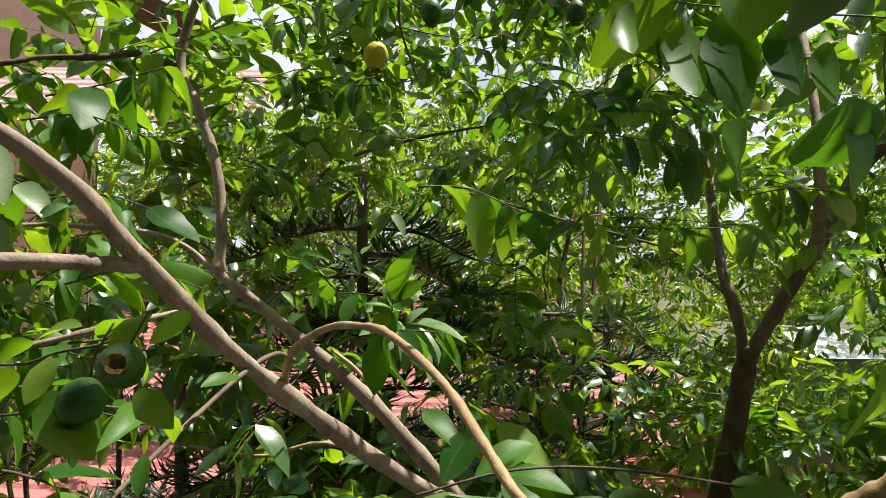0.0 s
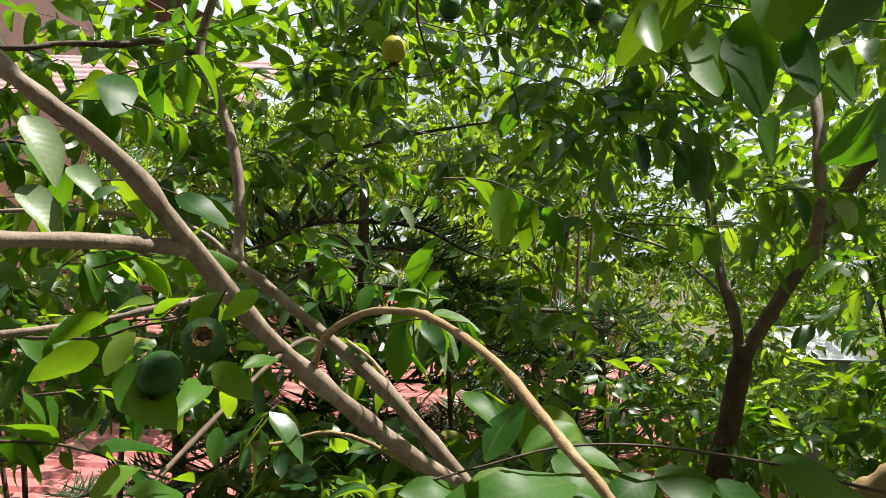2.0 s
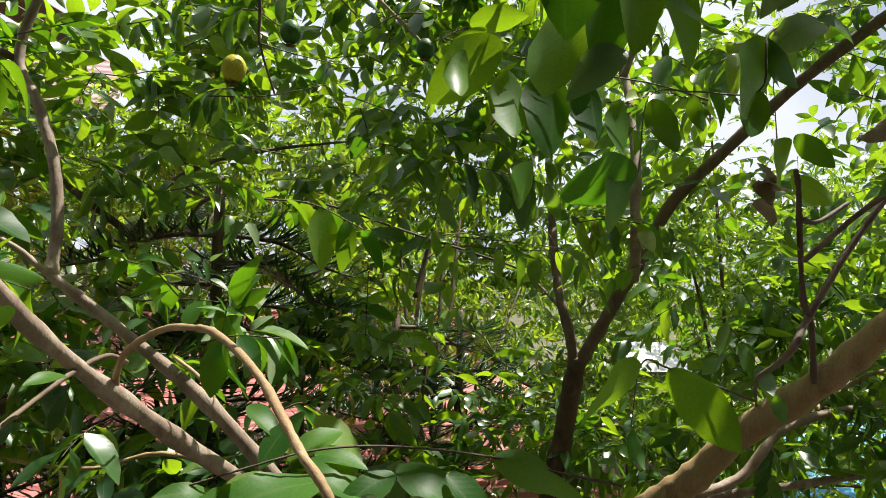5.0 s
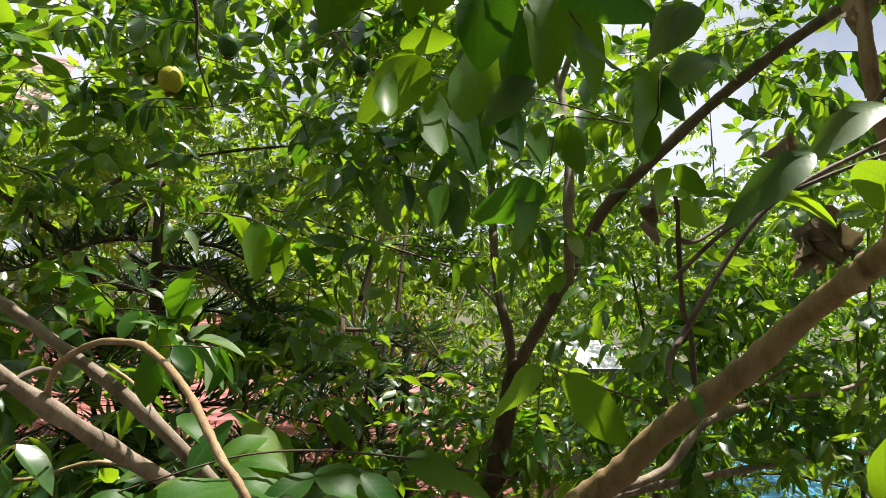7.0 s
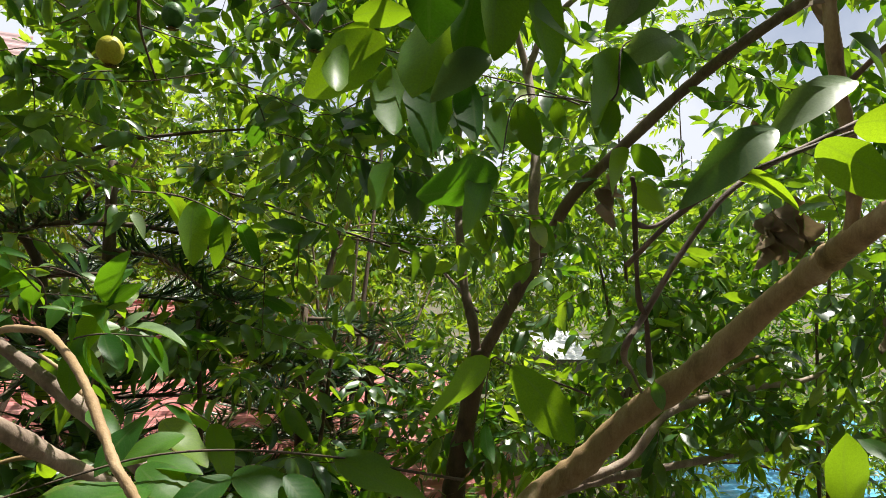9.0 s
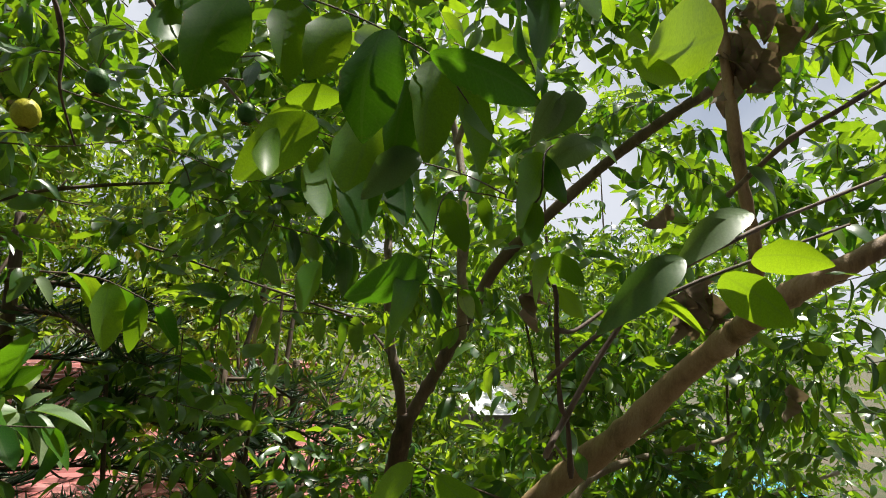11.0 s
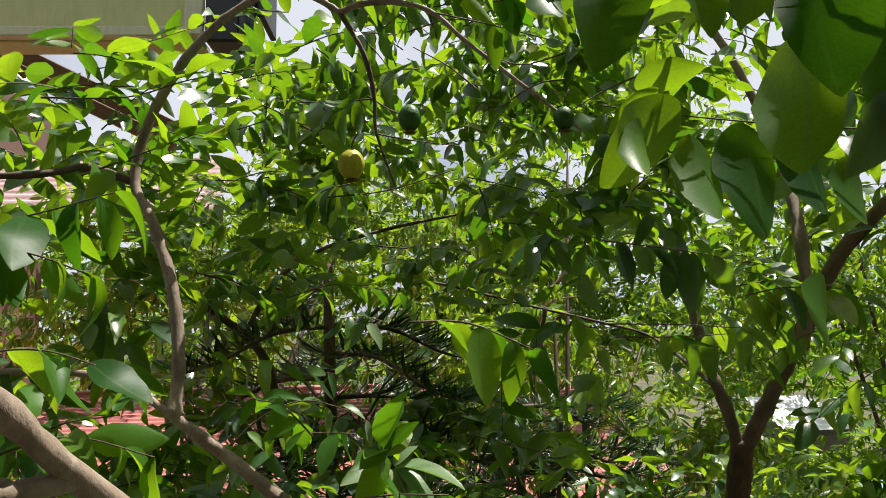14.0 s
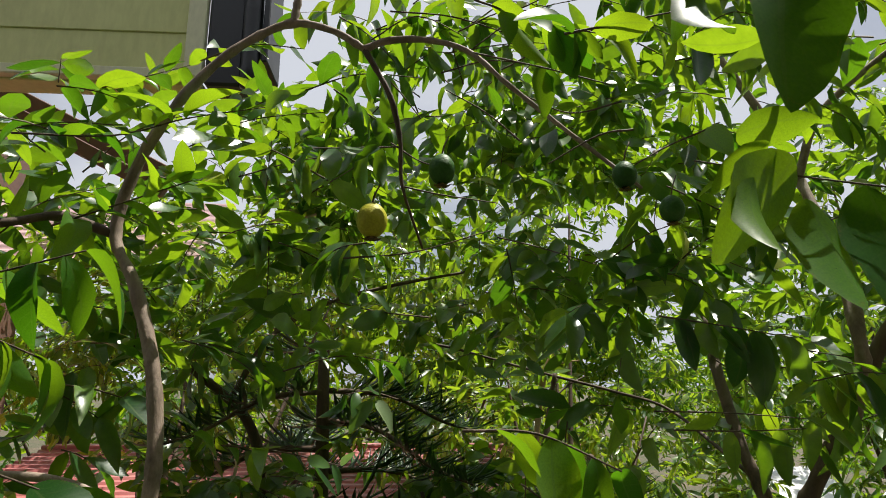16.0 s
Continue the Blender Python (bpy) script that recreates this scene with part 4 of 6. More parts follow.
near_twig([(0.738, 1.1, 5.454), (0.891, 1.1, 5.459), (1.053, 1.1, 5.542)], 10, 0.085, 0.7, 0.5, 0.1, 0.3, 0.0017, 0.6)
near_twig([(0.468, 1.6, 5.412), (0.615, 1.6, 5.347), (0.764, 1.6, 5.354)], 10, 0.085, 0.7, 0.5, 0.1, 0.3, 0.0017, 0.6)
near_twig([(1.36, 1.3, 5.105), (1.514, 1.3, 5.076), (1.672, 1.3, 5.028)], 10, 0.085, 0.7, 0.5, 0.1, 0.3, 0.0017, 0.6)
near_twig([(-0.312, 1.6, 4.651), (-0.197, 1.6, 4.682), (-0.082, 1.6, 4.669)], 9, 0.08, 0.5, 0.5, 0.1, 0.3, 0.0017, 0.6)
near_twig([(-0.395, 1.5, 4.518), (-0.286, 1.5, 4.506), (-0.178, 1.5, 4.481)], 9, 0.08, 0.5, 0.5, 0.1, 0.3, 0.0017, 0.6)
near_twig([(-0.481, 1.5, 4.706), (-0.398, 1.5, 4.68), (-0.316, 1.5, 4.627)], 9, 0.08, 0.5, 0.5, 0.1, 0.3, 0.0017, 0.6)
near_twig([(-0.021, 1.5, 4.752), (-0.129, 1.5, 4.764), (-0.238, 1.5, 4.79)], 9, 0.08, 0.5, 0.5, 0.1, 0.3, 0.0017, 0.6)
near_twig([(-0.249, 1.35, 4.347), (-0.322, 1.35, 4.37), (-0.382, 1.35, 4.344)], 9, 0.08, 0.5, 0.5, 0.1, 0.3, 0.0017, 0.6)
near_twig([(0.124, 1.6, 4.329), (0.225, 1.6, 4.303), (0.324, 1.6, 4.276)], 9, 0.08, 0.5, 0.5, 0.1, 0.3, 0.0017, 0.6)
near_twig([(0.15, 1.5, 4.153), (0.043, 1.5, 4.164), (-0.064, 1.5, 4.122)], 9, 0.08, 0.5, 0.5, 0.1, 0.3, 0.0017, 0.6)
near_twig([(-0.598, 1.1, 4.404), (-0.529, 1.1, 4.445), (-0.45, 1.1, 4.456)], 9, 0.08, 0.5, 0.5, 0.1, 0.3, 0.0017, 0.6)
near_twig([(-0.636, 1.0, 4.41), (-0.583, 1.0, 4.447), (-0.529, 1.0, 4.457)], 9, 0.08, 0.5, 0.5, 0.1, 0.3, 0.0017, 0.6)
near_twig([(0.435, 1.0, 5.193), (0.328, 1.0, 5.16), (0.202, 1.0, 5.148)], 9, 0.085, 0.9, 0.5, 0.1, 0.3, 0.0017, 0.6)
near_twig([(-0.576, 0.9, 4.546), (-0.457, 0.9, 4.56), (-0.363, 0.9, 4.534)], 9, 0.085, 0.7, 0.5, 0.1, 0.3, 0.0017, 0.6)
near_twig([(-0.517, 0.92, 4.431), (-0.418, 0.92, 4.455), (-0.316, 0.92, 4.429)], 8, 0.085, 0.6, 0.5, 0.1, 0.3, 0.0017, 0.6)
near_twig([(-0.609, 0.95, 4.675), (-0.511, 0.95, 4.683), (-0.416, 0.95, 4.651)], 8, 0.085, 0.8, 0.5, 0.1, 0.3, 0.0017, 0.6)
near_twig([(1.817, 0.7, 4.701), (1.527, 0.68, 4.723), (1.281, 0.66, 4.677)], 7, 0.09, 0.9, 0.5, 0.1, 0.3, 0.0017, 0.6)
near_twig([(1.782, 0.75, 5.303), (1.489, 0.72, 5.241), (1.275, 0.7, 5.14)], 7, 0.09, 0.9, 0.5, 0.1, 0.3, 0.0017, 0.6)
near_twig([(1.971, 0.8, 4.49), (1.704, 0.78, 4.537), (1.471, 0.76, 4.519)], 7, 0.09, 0.9, 0.5, 0.1, 0.3, 0.0017, 0.6)
placed_leaf((-0.415, 0.62, 4.592), (-0.362, 0.6, 4.535), (0.5, -0.5, 0.75), 5)
placed_leaf((-0.403, 0.6, 4.521), (-0.349, 0.58, 4.484), (0.3, -0.6, 0.75), 5)
placed_leaf((-0.32, 0.62, 4.524), (-0.342, 0.6, 4.515), (0.3, -0.6, 0.75), 5)
placed_leaf((-0.37, 0.62, 4.544), (-0.325, 0.6, 4.518), (0.3, -0.6, 0.75), 5)
placed_leaf((-0.134, 1.69, 4.59), (-0.189, 1.67, 4.53), (0.3, -0.6, 0.75), 5)
placed_leaf((-0.129, 1.69, 4.591), (-0.08, 1.67, 4.535), (0.3, -0.6, 0.75), 5)

placed_leaf((0.355, 0.93, 4.874), (0.217, 0.9, 4.746), (0, 0.85, 0.5), 2)
placed_leaf((0.37, 0.94, 4.83), (0.366, 0.9, 4.685), (0, 0.85, 0.5), 0)
placed_leaf((0.441, 0.94, 4.846), (0.426, 0.9, 4.667), (0, 0.85, 0.5), 2)
placed_leaf((0.504, 0.92, 4.824), (0.502, 0.9, 4.695), (0, 0.85, 0.5), 0)
placed_leaf((0.557, 0.9, 4.786), (0.537, 0.88, 4.681), (0, 0.85, 0.5), 0)
placed_leaf((0.329, 0.93, 4.891), (0.249, 0.95, 4.835), (0, 0.85, 0.5), 4)
placed_leaf((0.303, 0.95, 4.904), (0.402, 0.97, 4.941), (0, 0.85, 0.5), 0)
placed_leaf((0.289, 0.9, 4.839), (0.256, 0.88, 4.733), (0, 0.85, 0.5), 1)
placed_leaf((0.38, 0.72, 4.86), (0.354, 0.68, 4.697), (0.4, 0.5, 0.7), 2)
placed_leaf((0.42, 0.66, 4.867), (0.395, 0.62, 4.728), (0.1, -0.85, 0.5), 2)
placed_leaf((0.485, 0.66, 4.887), (0.53, 0.62, 4.758), (0.1, -0.85, 0.5), 0)
placed_leaf((0.426, 0.64, 4.767), (0.353, 0.6, 4.703), (0.1, -0.85, 0.5), 5)
placed_leaf((0.486, 0.67, 4.719), (0.504, 0.64, 4.641), (0, 0.85, 0.5), 2)
placed_leaf((0.536, 0.66, 4.727), (0.548, 0.66, 4.677), (0, 0.85, 0.5), 0)
placed_leaf((0.587, 0.59, 4.78), (0.52, 0.56, 4.667), (0, 0.85, 0.5), 2)
placed_leaf((0.587, 0.59, 4.78), (0.601, 0.57, 4.704), (0, 0.85, 0.5), 0)
placed_leaf((0.57, 0.58, 4.713), (0.542, 0.56, 4.647), (0.4, 0.5, 0.7), 2)
placed_leaf((0.445, 0.62, 4.613), (0.321, 0.58, 4.579), (0, 0.85, 0.5), 2)
placed_leaf((0.308, 0.6, 4.61), (0.27, 0.57, 4.549), (0, 0.85, 0.5), 0)
placed_leaf((0.545, 0.31, 4.622), (0.456, 0.29, 4.570), (0.1, -0.72, 0.7), 6)
placed_leaf((0.624, 0.31, 4.672), (0.529, 0.29, 4.634), (0.1, -0.6, 0.8), 6)
placed_leaf((0.556, 0.28, 4.607), (0.625, 0.27, 4.573), (0, 0.85, 0.5), 2)
placed_leaf((0.591, 0.28, 4.625), (0.665, 0.27, 4.633), (0, 0.85, 0.5), 0)
placed_leaf((0.518, 0.32, 4.582), (0.566, 0.3, 4.577), (0.1, 0.3, 0.9), 1)
placed_leaf((0.642, 0.33, 4.72), (0.685, 0.31, 4.685), (0.1, -0.85, 0.5), 5)
placed_leaf((0.665, 0.6, 4.814), (0.581, 0.57, 4.769), (0.1, -0.85, 0.5), 5)
placed_leaf((0.66, 0.6, 4.817), (0.71, 0.58, 4.798), (0.1, -0.85, 0.5), 5)
placed_leaf((0.409, 0.53, 4.403), (0.323, 0.5, 4.353), (-0.2, 0.85, 0.5), 2)
placed_leaf((0.415, 0.49, 4.405), (0.474, 0.46, 4.337), (0.2, 0.85, 0.5), 2)
placed_leaf((0.425, 0.57, 4.328), (0.425, 0.56, 4.285), (0, 0.85, 0.5), 1)
placed_leaf((0.1, 0.47, 4.31), (0.005, 0.43, 4.296), (0.1, -0.45, 0.88), 2)
placed_leaf((0.087, 0.49, 4.321), (0.141, 0.45, 4.298), (0.1, -0.45, 0.88), 2)
placed_leaf((0.159, 0.48, 4.313), (0.108, 0.44, 4.295), (0.1, -0.45, 0.88), 0)
placed_leaf((0.161, 0.48, 4.316), (0.232, 0.44, 4.292), (0.1, -0.45, 0.88), 2)
placed_leaf((0.245, 0.48, 4.325), (0.328, 0.45, 4.299), (0.1, -0.45, 0.88), 2)
placed_leaf((0.13, 0.46, 4.3), (0.09, 0.42, 4.283), (0.1, -0.45, 0.88), 2)
placed_leaf((0.092, 0.5, 4.323), (0.137, 0.48, 4.324), (0.1, -0.45, 0.88), 0)
placed_leaf((0.202, 0.47, 4.315), (0.245, 0.43, 4.283), (0.1, -0.45, 0.88), 0)
placed_leaf((0.193, 0.45, 4.302), (0.15, 0.42, 4.284), (0.1, -0.45, 0.88), 2)
placed_leaf((0.127, 0.42, 4.314), (0.15, 0.4, 4.307), (0.1, -0.85, 0.5), 5)
placed_leaf((0.159, 0.42, 4.309), (0.192, 0.4, 4.307), (0.1, -0.85, 0.5), 5)
placed_leaf((0.055, 0.46, 4.302), (0.031, 0.43, 4.283), (0.1, -0.45, 0.88), 0)
placed_leaf((0.084, 0.47, 4.293), (-0.004, 0.43, 4.302), (0.1, -0.45, 0.88), 2)
placed_leaf((0.053, 0.48, 4.314), (0.012, 0.44, 4.291), (0.1, -0.45, 0.88), 0)
placed_leaf((0.02, 0.47, 4.3), (-0.026, 0.45, 4.308), (0.1, -0.45, 0.88), 2)
placed_leaf((-0.013, 0.46, 4.298), (-0.05, 0.44, 4.284), (0, 0.85, 0.5), 0)
placed_leaf((0.116, 0.55, 4.329), (0.067, 0.52, 4.32), (0.1, -0.45, 0.88), 0)
placed_leaf((0.078, 0.6, 4.336), (0.038, 0.56, 4.294), (-0.3, -0.4, 0.8), 2)
placed_leaf((0.091, 0.6, 4.331), (0.14, 0.56, 4.299), (0.1, -0.45, 0.88), 2)
placed_leaf((0.093, 0.5, 4.293), (0.126, 0.48, 4.294), (0.1, -0.45, 0.88), 0)
placed_leaf((0.022, 0.62, 4.337), (0.058, 0.58, 4.321), (0.1, -0.45, 0.88), 0)
placed_leaf((0.047, 0.44, 4.297), (0.083, 0.42, 4.294), (0.1, -0.45, 0.88), 0)
placed_leaf((0.43, 0.62, 4.612), (0.38, 0.58, 4.534), (0, 0.85, 0.5), 2)
placed_leaf((-0.149, 0.44, 4.441), (-0.166, 0.42, 4.423), (0.1, -0.85, 0.5), 2)
placed_leaf((-0.21, 0.44, 4.414), (-0.219, 0.42, 4.386), (0.1, -0.85, 0.5), 2)
placed_leaf((-0.215, 0.43, 4.388), (-0.163, 0.4, 4.361), (0.1, -0.85, 0.5), 2)
placed_leaf((-0.228, 0.43, 4.403), (-0.268, 0.42, 4.382), (0, 0.85, 0.5), 2)
placed_leaf((-0.147, 0.42, 4.395), (-0.115, 0.4, 4.38), (0.1, -0.85, 0.5), 2)
placed_leaf((-0.18, 0.7, 4.348), (-0.205, 0.66, 4.354), (0.1, -0.45, 0.88), 0)
placed_leaf((-0.176, 0.45, 4.298), (-0.2, 0.42, 4.314), (0.1, -0.45, 0.88), 2)
placed_leaf((-0.15, 0.44, 4.349), (-0.146, 0.42, 4.332), (0.1, -0.85, 0.5), 0)
placed_leaf((-0.233, 0.45, 4.42), (-0.271, 0.44, 4.409), (0, 0.85, 0.5), 1)
placed_leaf((-0.135, 0.47, 4.44), (-0.156, 0.45, 4.421), (0, 0.85, 0.5), 2)
placed_leaf((-0.206, 0.46, 4.43), (-0.234, 0.45, 4.432), (0.1, -0.45, 0.88), 1)
placed_leaf((0.191, 0.67, 4.927), (0.153, 0.62, 4.787), (0.1, -0.85, 0.5), 2)
placed_leaf((0.255, 0.67, 4.938), (0.259, 0.63, 4.821), (0.1, -0.85, 0.5), 2)
placed_leaf((0.316, 0.66, 4.931), (0.278, 0.62, 4.826), (0.1, -0.85, 0.5), 2)
placed_leaf((0.37, 0.65, 4.92), (0.338, 0.6, 4.758), (-0.4, -0.6, 0.7), 2)
placed_leaf((0.438, 0.63, 4.886), (0.421, 0.58, 4.743), (0.2, -0.8, 0.6), 2)
placed_leaf((0.417, 0.6, 4.881), (0.547, 0.52, 4.815), (0, 0.85, 0.5), 4)
placed_leaf((0.701, 0.75, 5.217), (0.463, 0.7, 4.995), (0, 0.85, 0.5), 4)
placed_leaf((0.627, 0.74, 5.123), (0.574, 0.7, 4.937), (-0.3, 0.5, 0.7), 0)
placed_leaf((0.681, 0.74, 5.117), (0.613, 0.7, 4.952), (0, 0.85, 0.5), 2)
placed_leaf((0.719, 0.74, 5.205), (0.734, 0.7, 5.039), (0, 0.85, 0.5), 2)
placed_leaf((0.539, 0.5, 4.826), (0.506, 0.48, 4.761), (0.1, -0.85, 0.5), 5)
placed_leaf((0.57, 0.5, 4.831), (0.524, 0.48, 4.773), (0.1, -0.85, 0.5), 5)
placed_leaf((0.825, 0.52, 4.984), (0.606, 0.46, 4.89), (0, 0.85, 0.5), 2)
placed_leaf((0.65, 0.5, 4.892), (0.692, 0.46, 4.856), (0, 0.85, 0.5), 0)
placed_leaf((0.129, 0.68, 4.906), (0.11, 0.66, 4.817), (0, 0.85, 0.5), 1)
placed_leaf((0.163, 0.7, 4.949), (0.12, 0.68, 4.885), (0, 0.85, 0.5), 0)
placed_leaf((0.485, 0.62, 4.837), (0.51, 0.58, 4.753), (-0.3, 0.5, 0.7), 0)
placed_leaf((0.353, 0.8, 5.192), (0.344, 0.77, 5.045), (0, 0.85, 0.5), 0)
placed_leaf((0.424, 0.8, 5.208), (0.4, 0.77, 5.075), (0.5, 0.4, 0.7), 2)
placed_leaf((0.47, 0.8, 5.229), (0.467, 0.77, 5.069), (0, 0.85, 0.5), 0)
placed_leaf((0.322, 0.82, 5.171), (0.312, 0.8, 5.048), (0, 0.85, 0.5), 1)
placed_leaf((-0.051, 1.2, 4.351), (-0.119, 1.14, 4.358), (0.35, -0.35, 0.87), 5)
placed_leaf((-0.051, 1.2, 4.348), (-0.1, 1.12, 4.31), (0.35, -0.35, 0.87), 5)
placed_leaf((-0.05, 1.2, 4.346), (-0.061, 1.13, 4.287), (0.35, -0.35, 0.87), 6)
placed_leaf((-0.046, 1.2, 4.346), (-0.031, 1.14, 4.28), (0.35, -0.35, 0.87), 5)
placed_leaf((-0.04, 1.2, 4.351), (0.067, 1.13, 4.372), (0.35, -0.35, 0.87), 6)
placed_leaf((-0.038, 1.2, 4.347), (0.049, 1.13, 4.298), (0.35, -0.35, 0.87), 6)
placed_leaf((-0.038, 1.2, 4.344), (0.03, 1.15, 4.265), (0.35, -0.35, 0.87), 6)
placed_leaf((-0.044, 1.2, 4.353), (-0.009, 1.2, 4.39), (0.35, -0.35, 0.87), 5)
placed_leaf((0.548, 0.5, 4.601), (0.573, 0.47, 4.566), (0, 0.85, 0.5), 0)
placed_leaf((0.545, 0.49, 4.556), (0.505, 0.47, 4.525), (0, 0.85, 0.5), 1)
placed_leaf((0.523, 0.47, 4.629), (0.475, 0.45, 4.575), (0, 0.85, 0.5), 0)
placed_leaf((0.526, 0.47, 4.634), (0.553, 0.45, 4.6), (0, 0.85, 0.5), 2)
placed_leaf((0.712, 0.36, 4.284), (0.685, 0.36, 4.373), (0, 0.85, 0.5), 2)
placed_leaf((0.666, 0.37, 4.291), (0.643, 0.36, 4.321), (0, 0.85, 0.5), 1)
near_twig([(0.651, 0.8, 4.77), (0.606, 0.88, 4.813), (0.504, 0.92, 4.834), (0.369, 0.94, 4.855), (0.257, 0.96, 4.878)], 0, 0.08, r=0.0016)
near_twig([(0.492, 0.66, 4.9), (0.429, 0.66, 4.842), (0.397, 0.65, 4.78), (0.426, 0.64, 4.76)], 0, 0.08, r=0.0015)
near_twig([(0.634, 0.6, 4.809), (0.587, 0.59, 4.784), (0.57, 0.58, 4.713), (0.536, 0.66, 4.731), (0.482, 0.67, 4.722), (0.445, 0.62, 4.616)], 0, 0.08, r=0.0014)
near_twig([(0.479, 0.4, 4.51), (0.488, 0.35, 4.55), (0.513, 0.32, 4.578), (0.566, 0.31, 4.605), (0.628, 0.3, 4.631), (0.749, 0.3, 4.676)], 0, 0.08, r=0.0026)
near_twig([(0.493, 0.47, 4.38), (0.417, 0.49, 4.405), (0.409, 0.53, 4.403), (0.422, 0.57, 4.33)], 0, 0.08, r=0.0012)
near_twig([(0.367, 0.48, 4.3), (0.301, 0.48, 4.313), (0.243, 0.48, 4.326), (0.159, 0.48, 4.335), (0.093, 0.48, 4.332), (0.037, 0.47, 4.32), (-0.017, 0.47, 4.303)], 0, 0.08, r=0.0015)
near_twig([(-0.111, 1.28, 4.216), (-0.084, 1.24, 4.301), (-0.051, 1.2, 4.348)], 0, 0.08, r=0.0024)
near_twig([(-0.196, 1.3, 4.359), (-0.197, 1.25, 4.423), (-0.218, 1.2, 4.446), (-0.261, 1.15, 4.459)], 0, 0.08, r=0.002)
near_twig([(0.118, 0.68, 4.904), (0.191, 0.67, 4.929), (0.255, 0.67, 4.943), (0.316, 0.66, 4.935), (0.37, 0.65, 4.92), (0.433, 0.62, 4.885), (0.485, 0.62, 4.837)], 0, 0.08, r=0.0017)
near_twig([(0.489, 0.74, 5.035), (0.565, 0.75, 5.093), (0.702, 0.75, 5.22), (0.8, 0.76, 5.333)], 0, 0.08, r=0.0016)
near_twig([(-0.304, 0.47, 4.4), (-0.241, 0.45, 4.405), (-0.21, 0.44, 4.415), (-0.176, 0.44, 4.423), (-0.153, 0.45, 4.44)], 0, 0.08, r=0.0013)
near_twig([(-0.689, 1.48, 5.022), (-0.622, 1.54, 5.136), (-0.489, 1.6, 5.217)], 8, 0.092, 0.1, 0.5, 0.1, 0.25)
near_twig([(-0.507, 1.48, 5.072), (-0.402, 1.54, 5.163), (-0.242, 1.6, 5.216)], 8, 0.092, 0.1, 0.5, 0.1, 0.25)
near_twig([(-0.673, 1.48, 5.198), (-0.627, 1.54, 5.253), (-0.546, 1.6, 5.319)], 8, 0.092, 0.1, 0.5, 0.1, 0.25)
near_twig([(-0.395, 1.48, 5.02), (-0.283, 1.54, 5.08), (-0.159, 1.6, 5.115)], 8, 0.092, 0.1, 0.5, 0.1, 0.25)
near_twig([(-0.447, 1.48, 5.124), (-0.377, 1.54, 5.204), (-0.298, 1.6, 5.29)], 8, 0.092, 0.1, 0.5, 0.1, 0.25)
near_twig([(-0.27, 1.48, 4.98), (-0.179, 1.54, 5.065), (-0.076, 1.6, 5.172)], 8, 0.092, 0.1, 0.5, 0.1, 0.25)
near_twig([(-0.826, 1.48, 4.896), (-0.792, 1.54, 4.976), (-0.696, 1.6, 5.033)], 8, 0.092, 0.1, 0.5, 0.1, 0.25)
near_twig([(-0.764, 1.48, 5.061), (-0.877, 1.54, 5.137), (-0.982, 1.6, 5.176)], 8, 0.092, 0.1, 0.5, 0.1, 0.25)
near_twig([(0.368, 1.35, 4.743), (0.478, 1.35, 4.728), (0.6, 1.35, 4.708)], 11, 0.11, 1.6, 0.5, 0.1, 0.3, 0.0017, 0.7)
near_twig([(0.401, 1.4, 4.551), (0.515, 1.4, 4.549), (0.64, 1.4, 4.553)], 12, 0.095, 1.3, 0.5, 0.1, 0.3, 0.0017, 0.7)
near_twig([(0.731, 1.5, 4.635), (0.832, 1.5, 4.652), (0.953, 1.5, 4.643)], 12, 0.11, 1.3, 0.5, 0.1, 0.3, 0.0017, 0.7)
near_twig([(0.122, 1.35, 4.472), (0.159, 1.35, 4.449), (0.208, 1.35, 4.439)], 6, 0.11, 1.6, 0.5, 0.1, 0.3, 0.0017, 0.7)
near_twig([(-0.209, 1.4, 5.171), (-0.146, 1.4, 5.124), (-0.078, 1.4, 5.078)], 9, 0.085, 0.6, 0.5, 0.1, 0.3, 0.0017, 0.7)
near_twig([(-0.144, 1.36, 5.212), (-0.088, 1.36, 5.154), (-0.044, 1.36, 5.097)], 9, 0.085, 0.8, 0.5, 0.1, 0.3, 0.0017, 0.7)
near_twig([(-0.098, 1.36, 5.05), (-0.044, 1.36, 5.016), (0.01, 1.36, 5.006)], 9, 0.09, 1.2, 0.5, 0.1, 0.3, 0.0017, 0.7)
near_twig([(-0.28, 1.5, 5.216), (-0.17, 1.5, 5.256), (-0.04, 1.5, 5.252)], 12, 0.09, 0.3, 0.5, 0.1, 0.3, 0.0017, 0.7)
near_twig([(-0.459, 1.4, 5.22), (-0.373, 1.4, 5.257), (-0.268, 1.4, 5.252)], 10, 0.085, -0.1, 0.5, 0.1, 0.3, 0.0017, 0.7)
near_twig([(-0.144, 1.6, 5.42), (0.026, 1.6, 5.454), (0.187, 1.6, 5.435)], 11, 0.09, 0.6, 0.5, 0.1, 0.3, 0.0017, 0.7)
near_twig([(0.015, 1.6, 5.368), (0.188, 1.6, 5.401), (0.351, 1.6, 5.399)], 11, 0.09, 0.8, 0.5, 0.1, 0.3, 0.0017, 0.7)
near_twig([(-0.882, 1.5, 5.107), (-0.757, 1.5, 5.131), (-0.626, 1.5, 5.127)], 12, 0.09, 0.4, 0.5, 0.1, 0.3, 0.0017, 0.7)
near_twig([(-0.869, 1.5, 4.925), (-0.772, 1.5, 4.946), (-0.656, 1.5, 4.94)], 11, 0.09, 0.6, 0.5, 0.1, 0.3, 0.0017, 0.7)
